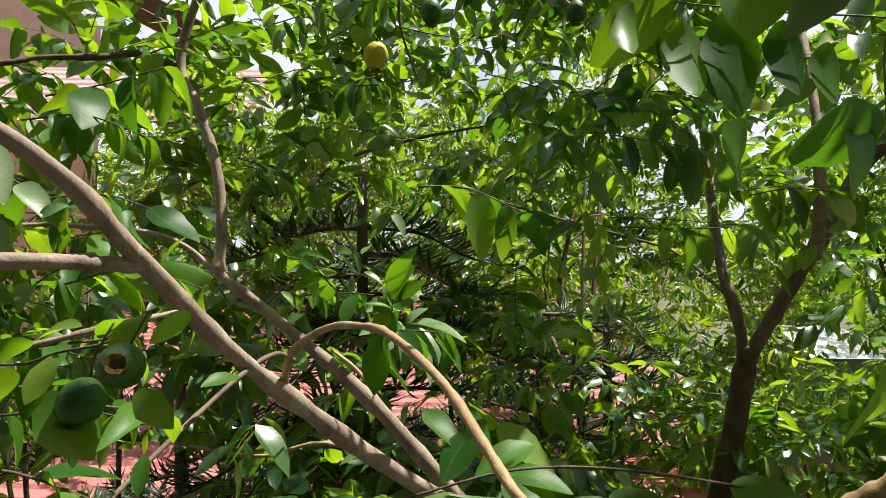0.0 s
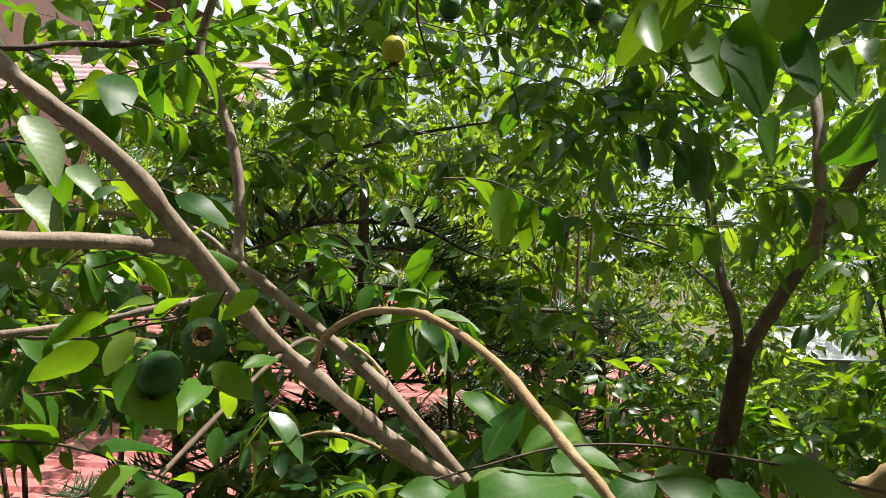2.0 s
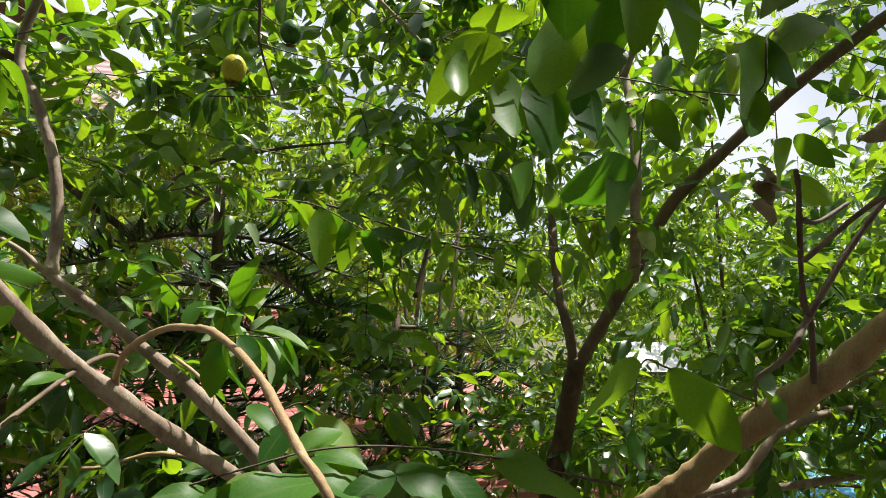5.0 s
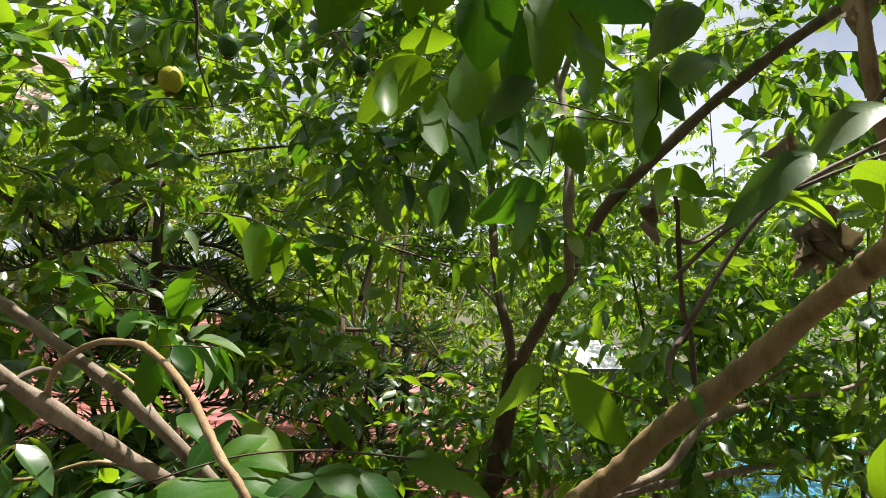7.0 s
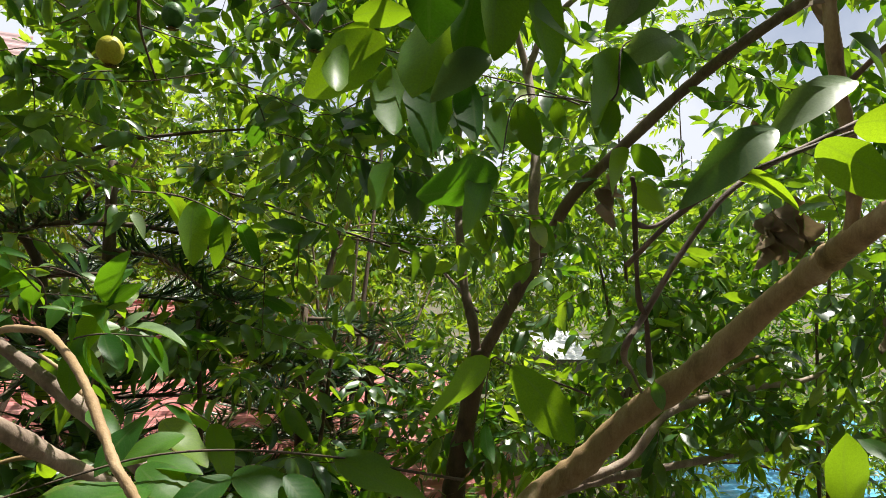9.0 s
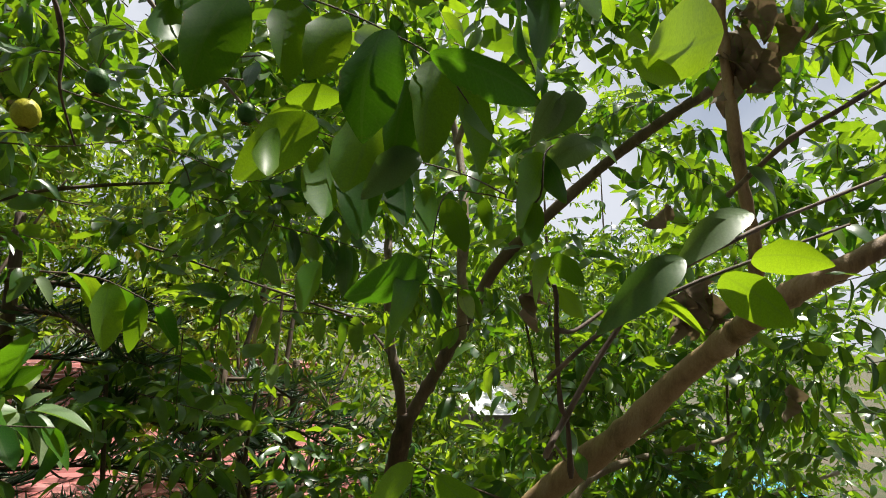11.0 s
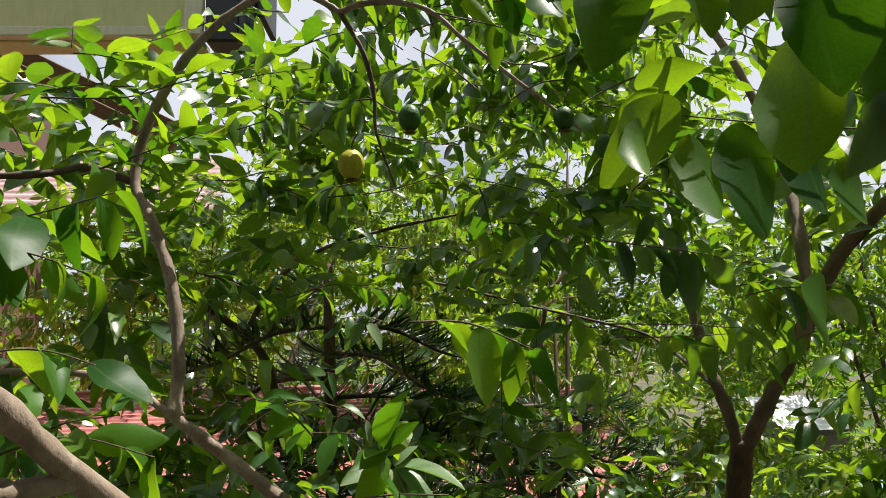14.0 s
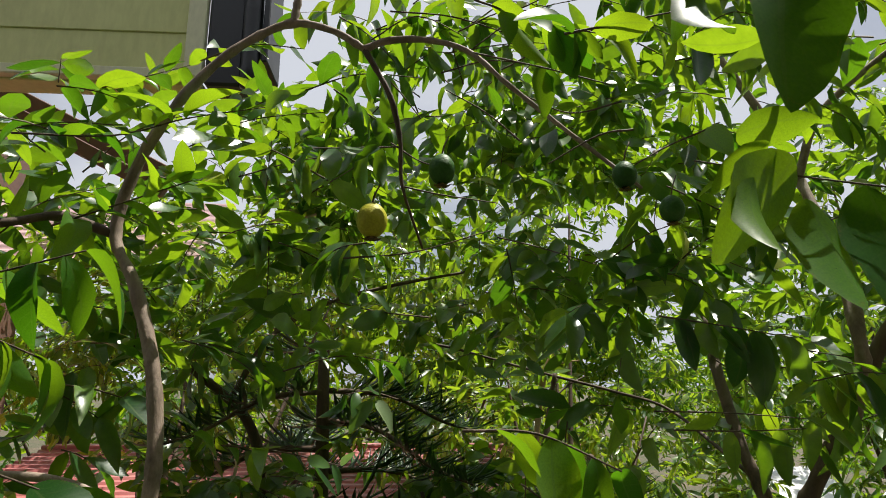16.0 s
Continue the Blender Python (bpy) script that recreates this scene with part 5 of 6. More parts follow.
near_twig([(-0.02, 0.7, 4.402), (-0.018, 0.7, 4.422), (-0.017, 0.7, 4.436)], 3, 0.03, 0.2, 0.8, 0.5, 0.2, 0.0012, 0.5)
near_twig([(-0.105, 1.45, 5.419), (-0.026, 1.45, 5.473), (0.061, 1.45, 5.465)], 9, 0.09, 0.6, 0.5, 0.1, 0.3, 0.0017, 0.7)
near_twig([(-0.145, 1.6, 5.422), (-0.058, 1.6, 5.458), (0.038, 1.6, 5.437)], 9, 0.09, 0.7, 0.5, 0.1, 0.3, 0.0017, 0.7)
near_twig([(-0.09, 1.75, 5.394), (0.004, 1.75, 5.457), (0.11, 1.75, 5.419)], 9, 0.09, 0.8, 0.5, 0.1, 0.3, 0.0017, 0.7)
near_twig([(0.091, 1.45, 5.48), (0.178, 1.45, 5.519), (0.274, 1.45, 5.477)], 9, 0.09, 0.9, 0.5, 0.1, 0.3, 0.0017, 0.7)
near_twig([(0.071, 1.6, 5.442), (0.162, 1.6, 5.505), (0.263, 1.6, 5.498)], 9, 0.09, 1, 0.5, 0.1, 0.3, 0.0017, 0.7)
near_twig([(0.143, 1.75, 5.459), (0.246, 1.75, 5.504), (0.358, 1.75, 5.483)], 9, 0.09, 0.5, 0.5, 0.1, 0.3, 0.0017, 0.7)
near_twig([(0.305, 1.45, 5.504), (0.397, 1.45, 5.569), (0.498, 1.45, 5.541)], 9, 0.09, 0.6, 0.5, 0.1, 0.3, 0.0017, 0.7)
near_twig([(0.4, 1.6, 5.529), (0.504, 1.6, 5.576), (0.617, 1.6, 5.531)], 9, 0.09, 0.7, 0.5, 0.1, 0.3, 0.0017, 0.7)
near_twig([(0.397, 1.75, 5.48), (0.507, 1.75, 5.555), (0.625, 1.75, 5.552)], 9, 0.09, 0.8, 0.5, 0.1, 0.3, 0.0017, 0.7)
near_twig([(0.532, 1.45, 5.573), (0.634, 1.45, 5.622), (0.741, 1.45, 5.61)], 9, 0.09, 0.9, 0.5, 0.1, 0.3, 0.0017, 0.7)
near_twig([(0.655, 1.6, 5.554), (0.767, 1.6, 5.631), (0.886, 1.6, 5.603)], 9, 0.09, 1, 0.5, 0.1, 0.3, 0.0017, 0.7)
near_twig([(0.667, 1.75, 5.554), (0.787, 1.75, 5.61), (0.916, 1.75, 5.563)], 9, 0.09, 0.5, 0.5, 0.1, 0.3, 0.0017, 0.7)
near_twig([(0.779, 1.45, 5.602), (0.889, 1.45, 5.68), (1.005, 1.45, 5.685)], 9, 0.09, 0.6, 0.5, 0.1, 0.3, 0.0017, 0.7)
near_twig([(0.928, 1.6, 5.631), (1.051, 1.6, 5.691), (1.179, 1.6, 5.68)], 9, 0.09, 0.7, 0.5, 0.1, 0.3, 0.0017, 0.7)
near_twig([(0.96, 1.75, 5.58), (1.09, 1.75, 5.669), (1.227, 1.75, 5.641)], 9, 0.09, 0.8, 0.5, 0.1, 0.3, 0.0017, 0.7)
near_twig([(1.166, 1.45, 5.707), (1.292, 1.45, 5.77), (1.42, 1.45, 5.734)], 9, 0.09, 0.9, 0.5, 0.1, 0.3, 0.0017, 0.7)
near_twig([(1.225, 1.6, 5.663), (1.359, 1.6, 5.755), (1.496, 1.6, 5.7)], 9, 0.09, 1, 0.5, 0.1, 0.3, 0.0017, 0.7)
near_twig([(1.276, 1.75, 5.663), (1.419, 1.75, 5.733), (1.566, 1.75, 5.726)], 9, 0.09, 0.5, 0.5, 0.1, 0.3, 0.0017, 0.7)
near_twig([(1.466, 1.45, 5.744), (1.605, 1.45, 5.841), (1.744, 1.45, 5.823)], 9, 0.09, 0.6, 0.5, 0.1, 0.3, 0.0017, 0.7)
near_twig([(1.547, 1.6, 5.751), (1.695, 1.6, 5.826), (1.843, 1.6, 5.789)], 9, 0.09, 0.7, 0.5, 0.1, 0.3, 0.0017, 0.7)
near_twig([(1.773, 1.75, 5.725), (1.937, 1.75, 5.835), (2.099, 1.75, 5.777)], 9, 0.09, 0.8, 0.5, 0.1, 0.3, 0.0017, 0.7)
near_twig([(-0.136, 1.32, 5.229), (-0.055, 1.32, 5.279), (0.04, 1.32, 5.238)], 7, 0.105, 0.4, 0.5, 0.1, 0.3, 0.0015, 0.7)
near_twig([(-0.062, 1.37, 5.337), (0.024, 1.37, 5.412), (0.121, 1.37, 5.419)], 7, 0.105, 0.5, 0.5, 0.1, 0.3, 0.0015, 0.7)
near_twig([(0.015, 1.27, 5.22), (0.099, 1.27, 5.264), (0.191, 1.27, 5.26)], 7, 0.105, 0.8, 0.5, 0.1, 0.3, 0.0015, 0.7)
near_twig([(0.094, 1.32, 5.364), (0.184, 1.32, 5.434), (0.285, 1.32, 5.42)], 7, 0.105, 0.6, 0.5, 0.1, 0.3, 0.0015, 0.7)
near_twig([(0.143, 1.37, 5.336), (0.24, 1.37, 5.38), (0.346, 1.37, 5.354)], 7, 0.105, 1, 0.5, 0.1, 0.3, 0.0015, 0.7)
near_twig([(0.21, 1.27, 5.202), (0.3, 1.27, 5.26), (0.401, 1.27, 5.225)], 7, 0.105, 1.1, 0.5, 0.1, 0.3, 0.0015, 0.7)
near_twig([(0.257, 1.32, 5.408), (0.356, 1.32, 5.448), (0.465, 1.32, 5.402)], 7, 0.105, 0.7, 0.5, 0.1, 0.3, 0.0015, 0.7)
near_twig([(0.361, 1.37, 5.35), (0.465, 1.37, 5.41), (0.577, 1.37, 5.415)], 7, 0.105, 0.9, 0.5, 0.1, 0.3, 0.0015, 0.7)
near_twig([(-0.014, 1.27, 5.142), (0.07, 1.27, 5.168), (0.161, 1.27, 5.16)], 7, 0.105, 0.9, 0.5, 0.1, 0.3, 0.0015, 0.7)
near_twig([(0.098, 1.32, 5.179), (0.188, 1.32, 5.226), (0.287, 1.32, 5.207)], 7, 0.105, 1, 0.5, 0.1, 0.3, 0.0015, 0.7)
near_twig([(0.415, 1.37, 5.467), (0.521, 1.37, 5.546), (0.638, 1.37, 5.518)], 7, 0.105, 0.6, 0.5, 0.1, 0.3, 0.0015, 0.7)
near_twig([(-0.131, 1.27, 5.318), (-0.051, 1.27, 5.359), (0.042, 1.27, 5.324)], 7, 0.105, 0.3, 0.5, 0.1, 0.3, 0.0015, 0.7)
near_twig([(0.443, 1.32, 5.25), (0.546, 1.32, 5.315), (0.659, 1.32, 5.263)], 7, 0.105, 1, 0.5, 0.1, 0.3, 0.0015, 0.7)
placed_leaf((-0.209, 1.25, 4.45), (-0.242, 1.23, 4.376), (0.1, -0.5, 0.85), 5)
placed_leaf((-0.288, 1.25, 4.442), (-0.23, 1.23, 4.461), (0.1, -0.5, 0.85), 6)
placed_leaf((-0.156, 1.25, 4.438), (-0.157, 1.23, 4.398), (0.1, -0.5, 0.85), 6)
placed_leaf((-0.133, 1.25, 4.446), (-0.091, 1.23, 4.436), (0.1, -0.5, 0.85), 6)
placed_leaf((-0.092, 1.25, 4.419), (-0.08, 1.23, 4.38), (0.1, -0.5, 0.85), 6)
placed_leaf((-0.296, 1.25, 4.405), (-0.249, 1.23, 4.376), (0.1, -0.5, 0.85), 4)
placed_leaf((-0.205, 1.25, 4.453), (-0.178, 1.23, 4.469), (0.1, -0.5, 0.85), 6)
placed_leaf((-0.31, 1.25, 4.448), (-0.337, 1.23, 4.432), (0.1, -0.5, 0.85), 2)
near_twig([(-0.34, 1.3, 4.374), (-0.269, 1.26, 4.431), (-0.191, 1.25, 4.455), (-0.095, 1.25, 4.425)], 2, 0.05, 0.6, 0.5, 0.5, 0.3, 0.0017, 0.7)
near_twig([(0.953, 1.9, 4.722), (1.091, 1.9, 4.701), (1.245, 1.9, 4.681)], 10, 0.10, 1, 0.5, 0.1, 0.3, 0.0017, 0.7)
near_twig([(1.181, 1.9, 4.558), (1.079, 1.9, 4.52), (0.996, 1.9, 4.466)], 7, 0.10, 1.1, 0.5, 0.1, 0.3, 0.0017, 0.7)
near_twig([(0.692, 1.8, 4.686), (0.775, 1.8, 4.623), (0.827, 1.8, 4.527)], 8, 0.10, 1.2, 0.5, 0.1, 0.3, 0.0017, 0.7)
placed_leaf((-0.018, 0.7, 4.424), (-0.046, 0.69, 4.437), (0.2, -0.3, 0.9), 4)
placed_leaf((-0.018, 0.7, 4.422), (0.005, 0.69, 4.428), (0.2, -0.3, 0.9), 4)
placed_leaf((-0.018, 0.7, 4.424), (-0.024, 0.69, 4.447), (0.2, -0.3, 0.9), 4)
placed_leaf((-0.018, 0.7, 4.42), (-0.012, 0.69, 4.394), (0.2, -0.3, 0.9), 4)

me = leaves_mesh("foliage", leaf_kinds(7, 0.40), np.array([f[0] for f in farther]), np.array([f[1] for f in farther]), np.array([f[2] for f in farther]), M_LEAF, near_rng)
part_mesh("foliage", me, guava, kind="stuff")

# ---------------------------------------------------------------- guava fruit
def fruit(at, r, skin, label, squash=1.12, tilt=(0, 0, 0), calyx=0.52):
    bm = bmesh.new()
    bmesh.ops.create_uvsphere(bm, u_segments=28, v_segments=18, radius=r)
    for v in bm.verts:
        k = 1 + 0.03 * noise.noise(v.co * 60) - 0.10 * max(v.co.z / r, 0) ** 2
        v.co = Vector((v.co.x * k, v.co.y * k, v.co.z * squash))
    turn = Euler([radians(a) for a in tilt]).to_matrix().to_4x4()
    bmesh.ops.transform(bm, matrix=Matrix.Translation(at) @ turn, verts=bm.verts)
    ob = part("fruit", bm, skin, guava, label, True)
    end = Matrix.Translation(at) @ turn @ Matrix.Translation((0, 0, -r * squash * 0.97)) @ Matrix.Rotation(math.pi, 4, "X")
    bm = bmesh.new()
    for k in range(5):
        a = k * 1.2566 + 0.3
        ring = []
        for h, w, q in ((-0.04, 0.30, 0.22), (0.10, 0.42, 0.36), (0.16, 0.26, 0.62), (0.06, 0.03, 0.88)):
            for s in (-1, 1):
                ring.append(bm.verts.new((r * calyx * 1.5 * (q * math.cos(a) - s * w * math.sin(a)), r * calyx * 1.5 * (q * math.sin(a) + s * w * math.cos(a)), r * h)))
        for q in (0, 2, 4):
            bm.faces.new((ring[q], ring[q + 1], ring[q + 3], ring[q + 2]))
    bmesh.ops.solidify(bm, geom=bm.faces[:], thickness=r * 0.05)
    bmesh.ops.transform(bm, matrix=end, verts=bm.verts)
    mouth = bmesh.new()
    bmesh.ops.create_uvsphere(mouth, u_segments=12, v_segments=6, radius=r * calyx * 0.55)
    bmesh.ops.scale(mouth, vec=(1, 1, 0.35), verts=mouth.verts)
    bmesh.ops.transform(mouth, matrix=end, verts=mouth.verts)
    for name, shape, material in (("calyx", bm, M_CALYX), ("calyx_mouth", mouth, M_BARK_DARK)):
        me = bpy.data.meshes.new(name)
        shape.to_mesh(me)
        shape.free()
        me.materials.append(material)
        c = new(name, me)
        c.parent = ob
    top = Vector(at) + turn.to_3x3() @ Vector((0, 0, r * squash * 0.95))
    v, f, uv = tube([top, top + Vector((0.003, 0, 0.015)), top + Vector((0.012, 0.004, 0.035))], 0.072 * r, 0.056 * r, 2, 6, 3, 0.0)
    s = new("stalk", mesh_of("stalk", v, f, uv, M_TWIG))
    s.parent = ob
    return ob


fruit((-0.125, 1.31, 4.893), 0.026, M_FRUIT_Y, "ripe yellow guava", 1.15)
fruit((-0.011, 1.28, 4.974), 0.022, M_FRUIT_G, "unripe dark green guava", 1.2)
fruit((-0.148, 0.405, 4.414), 0.0138, M_FRUIT_G, "unripe green guava with a brown calyx", 1.1, (-104, 0, 18), 0.45)
fruit((-0.184, 0.425, 4.387), 0.0142, M_FRUIT_G, "unripe dark green guava", 1.1, (-20, 10, 0))
for p in ((0.266, 1.2, 4.944), (0.337, 1.2, 4.891)):
    fruit(p, 0.019, M_FRUIT_G, "unripe dark green guava", 1.15)

# ---------------------------------------------------------------- dead leaves caught on the limb
def dead_leaf(at, size, yaw, seed):
    rng = np.random.default_rng(seed)
    v, f, uv = leaf_shape(12, 0.46, 1.1, 0.4, 1, 0.8)
    a = v[:, 1] * rng.uniform(1.5, 3.2) + rng.random() * 6
    v = np.stack([v[:, 0] * np.cos(a) - v[:, 2] * np.sin(a), v[:, 1], v[:, 0] * np.sin(a) + v[:, 2] * np.cos(a)], 1)
    v = v + rng.normal(0, 0.016, v.shape)
    m = np.array(Euler((radians(-95 + 30 * rng.random()), radians(20 * rng.normal()), radians(yaw))).to_matrix())
    ob = new("dead_leaf", mesh_of("dead_leaf", v @ m.T * size, f, uv, M_DEAD))
    ob.location = at
    return tagged(ob, "curled dry brown leaf caught on the guava limb", "dead leaf", "dead leaves on the limb")


dead_leaf((1.485, 1.0, 5.418), 0.16, 20, 60)
dead_leaf((1.452, 1.0, 5.471), 0.17, 120, 61)
dead_leaf((1.539, 1.0, 5.417), 0.15, 260, 62)
dead_leaf((1.381, 0.98, 5.32), 0.15, 330, 63)
dead_leaf((1.343, 1.04, 4.709), 0.14, 20, 64)
dead_leaf((1.378, 1.03, 4.671), 0.12, 300, 65)
dead_leaf((1.555, 1.02, 5.335), 0.12, 200, 66)
dead_leaf((1.402, 0.98, 5.251), 0.13, 100, 67)
dead_leaf((1.321, 1.05, 4.667), 0.13, 60, 68)
dead_leaf((1.339, 1.02, 4.693), 0.12, 150, 69)
dead_leaf((1.319, 1.08, 4.628), 0.1, 250, 70)
dead_leaf((1.291, 1.1, 4.891), 0.1, 20, 71)
dead_leaf((1.314, 1.05, 4.676), 0.11, 80, 72)
dead_leaf((1.362, 1.05, 4.652), 0.1, 190, 73)
dead_leaf((1.899, 1.2, 4.44), 0.12, 300, 74)
dead_leaf((0.515, 0.48, 4.593), 0.05, 40, 78)
dead_leaf((0.516, 0.5, 4.606), 0.04, 210, 79)
dead_leaf((1.416, 0.98, 5.344), 0.17, 10, 75)
dead_leaf((1.438, 0.98, 5.29), 0.16, 190, 76)
dead_leaf((1.407, 0.98, 5.222), 0.15, 80, 77)


# ---------------------------------------------------------------- the second guava tree
guava2 = thing("guava_tree", (1.05, 2.5, 0), "guava tree with a shaded forked trunk and dense leaves", "tree", "guava trees")
# darker barks here put the crown's shade into the trunk and fork colour
limb("trunk", [(1.05, 2.55, -0.1), (1.10, 2.5, 1.3), (1.02, 2.42, 2.6), (1.057, 2.4, 3.522), (1.058, 2.35, 3.691), (1.078, 2.3, 3.98), (1.085, 2.25, 4.172)], 0.0600, 0.0350, M_BARK_DARK, guava2, "brown forked trunk, crown shade put into its bark colour", 31, 14)
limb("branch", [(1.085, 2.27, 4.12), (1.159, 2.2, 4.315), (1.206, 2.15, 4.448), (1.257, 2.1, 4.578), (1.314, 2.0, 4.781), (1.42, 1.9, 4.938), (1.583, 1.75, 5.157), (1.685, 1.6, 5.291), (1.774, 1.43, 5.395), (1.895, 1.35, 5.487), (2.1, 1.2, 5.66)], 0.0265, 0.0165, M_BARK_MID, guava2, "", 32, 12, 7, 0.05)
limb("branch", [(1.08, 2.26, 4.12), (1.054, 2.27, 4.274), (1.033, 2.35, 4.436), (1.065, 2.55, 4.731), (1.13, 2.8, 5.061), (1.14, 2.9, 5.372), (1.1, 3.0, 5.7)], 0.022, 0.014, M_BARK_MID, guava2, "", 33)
limb("branch", [(1.23, 2.1, 4.5), (1.10, 1.85, 4.654), (1.06, 1.79, 4.727), (1.089, 1.85, 4.876), (1.118, 1.95, 5.067), (1.13, 2.05, 5.253), (1.07, 2.1, 5.476), (0.947, 2.1, 5.675)], 0.020, 0.012, M_BARK, guava2, "", 34)
limb("branch", [(1.125, 2.04, 5.24), (1.168, 2.0, 5.404), (1.234, 1.95, 5.493), (1.333, 1.9, 5.581), (1.5, 1.8, 5.7)], 0.013, 0.008, M_BARK, guava2, "", 35)
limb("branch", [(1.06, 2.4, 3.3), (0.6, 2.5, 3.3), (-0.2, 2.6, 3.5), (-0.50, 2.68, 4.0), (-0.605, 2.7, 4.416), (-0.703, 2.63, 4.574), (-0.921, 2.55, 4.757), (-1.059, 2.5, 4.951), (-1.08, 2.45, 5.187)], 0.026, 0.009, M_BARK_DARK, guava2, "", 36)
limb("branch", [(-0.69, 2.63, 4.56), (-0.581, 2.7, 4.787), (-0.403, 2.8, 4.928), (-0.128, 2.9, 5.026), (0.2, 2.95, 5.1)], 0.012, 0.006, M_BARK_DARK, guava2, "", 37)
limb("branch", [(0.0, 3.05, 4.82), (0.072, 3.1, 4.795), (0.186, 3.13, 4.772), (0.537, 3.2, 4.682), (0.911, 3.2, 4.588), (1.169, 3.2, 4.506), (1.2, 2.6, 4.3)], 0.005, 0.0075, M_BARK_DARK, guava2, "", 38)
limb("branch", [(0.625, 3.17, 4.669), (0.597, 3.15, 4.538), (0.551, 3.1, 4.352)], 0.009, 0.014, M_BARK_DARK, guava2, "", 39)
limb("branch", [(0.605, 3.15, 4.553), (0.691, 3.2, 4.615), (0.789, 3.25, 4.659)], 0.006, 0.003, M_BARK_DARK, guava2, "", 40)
foliage(guava2, [
    ((-0.6, 2.7, 5.0), (1.0, 0.6, 0.6), 49, (0.14, 0.3), 8, (0.085, 0.135), 0.62),
    ((0.3, 2.7, 4.9), (0.9, 0.6, 0.55), 49, (0.14, 0.3), 8, (0.085, 0.135), 0.62),
    ((1.4, 2.6, 5.7), (1.1, 0.5, 0.30), 115, (0.14, 0.3), 8, (0.085, 0.135), 0.62),
    ((-0.75, 2.75, 5.45), (0.6, 0.45, 0.22), 47, (0.14, 0.3), 8, (0.085, 0.135), 0.62),
    ((0.2, 2.75, 5.65), (0.8, 0.5, 0.30), 115, (0.14, 0.3), 8, (0.085, 0.135), 0.62),
    ((1.2, 2.6, 5.0), (0.9, 0.6, 0.7), 49, (0.14, 0.3), 8, (0.085, 0.135), 0.62),
    ((2.3, 2.6, 4.7), (1.0, 0.7, 0.9), 49, (0.14, 0.3), 8, (0.085, 0.135), 0.62),
    ((0.2, 2.6, 3.7), (1.5, 0.6, 0.45), 62, (0.14, 0.3), 8, (0.085, 0.135), 0.8),
    ((1.6, 2.6, 3.7), (1.1, 0.6, 0.5), 78, (0.14, 0.3), 8, (0.085, 0.135), 0.8),
], K4, M_LEAF, 12)

# ---------------------------------------------------------------- trees behind
def back_tree(base, height, spread, clumps, seed, label, material=M_LEAF_BACK, leaf=(0.05, 0.09), lines=()):
    rng = np.random.default_rng(seed)
    t = thing("back_tree", base, label, "tree", "trees behind")
    x, y, _ = base
    top = (x + 0.2 * rng.normal(), y + 0.2 * rng.normal(), height * 0.8)
    limb("trunk", [(x, y, -0.1), (x + 0.1 * rng.normal(), y, height * 0.3), (x + 0.15 * rng.normal(), y, height * 0.55), top], 0.028 * height / 2, 0.012, M_BARK_DARK, t, "", seed, 9)
    for c in clumps:
        cx, cy, cz = c[0]
        limb("branch", [(x, y, height * 0.5), ((x + cx) / 2, (y + cy) / 2, (height * 0.5 + cz) / 2 + 0.15), (cx, cy, cz)], 0.022, 0.006, M_BARK_DARK, t, "", seed + 3, 7)
    for pts, r0, r1 in lines:
        limb("branch", pts, r0, r1, M_BARK_WARM, t, "", seed + 9, 8)
    foliage(t, clumps, K3, material, seed, twig=(0.003, 0.001))
    return t


back_tree((0.78, 3.7, 0), 5.2, 1.0, [
    ((0.6, 4.4, 4.7), (1.1, 0.8, 0.7), 186, (0.15, 0.32), 12, (0.065, 0.116), 0.7),
    ((1.6, 4.6, 4.4), (1.1, 0.8, 0.8), 186, (0.15, 0.32), 12, (0.065, 0.116), 0.7),
    ((1.0, 4.7, 5.5), (1.2, 0.6, 0.4), 50, (0.15, 0.32), 12, (0.065, 0.116), 0.7),
    ((1.3, 5.2, 6.4), (1.3, 0.5, 0.5), 60, (0.15, 0.34), 12, (0.072, 0.130), 0.7),
    ((0.9, 4.3, 3.8), (1.1, 0.6, 0.35), 62, (0.15, 0.32), 12, (0.065, 0.116), 0.7),
], 41, "slender leafy tree with bright sunlit leaves", lines=[([(0.769, 4.1, 3.426), (0.709, 4.1, 3.757), (0.713, 4.06, 4.241), (0.779, 4.06, 4.683), (0.904, 4.06, 4.869), (1.086, 4.0, 5.083)], 0.022, 0.012), ([(0.779, 4.06, 4.683), (0.87, 4.05, 4.74), (1.0, 4.0, 4.76)], 0.008, 0.004)])
back_tree((-1.25, 3.55, 0), 5.6, 1.2, [
    ((-1.6, 5.0, 5.4), (1.1, 0.8, 0.7), 222, (0.15, 0.34), 12, (0.074, 0.123), 0.7),
    ((-0.5, 5.0, 5.5), (1.0, 0.8, 0.6), 202, (0.15, 0.34), 12, (0.074, 0.123), 0.7),
    ((-1.9, 4.8, 4.6), (1.0, 0.7, 0.5), 108, (0.15, 0.34), 12, (0.074, 0.123), 0.7),
], 42, "leafy tree rising behind the red roof")
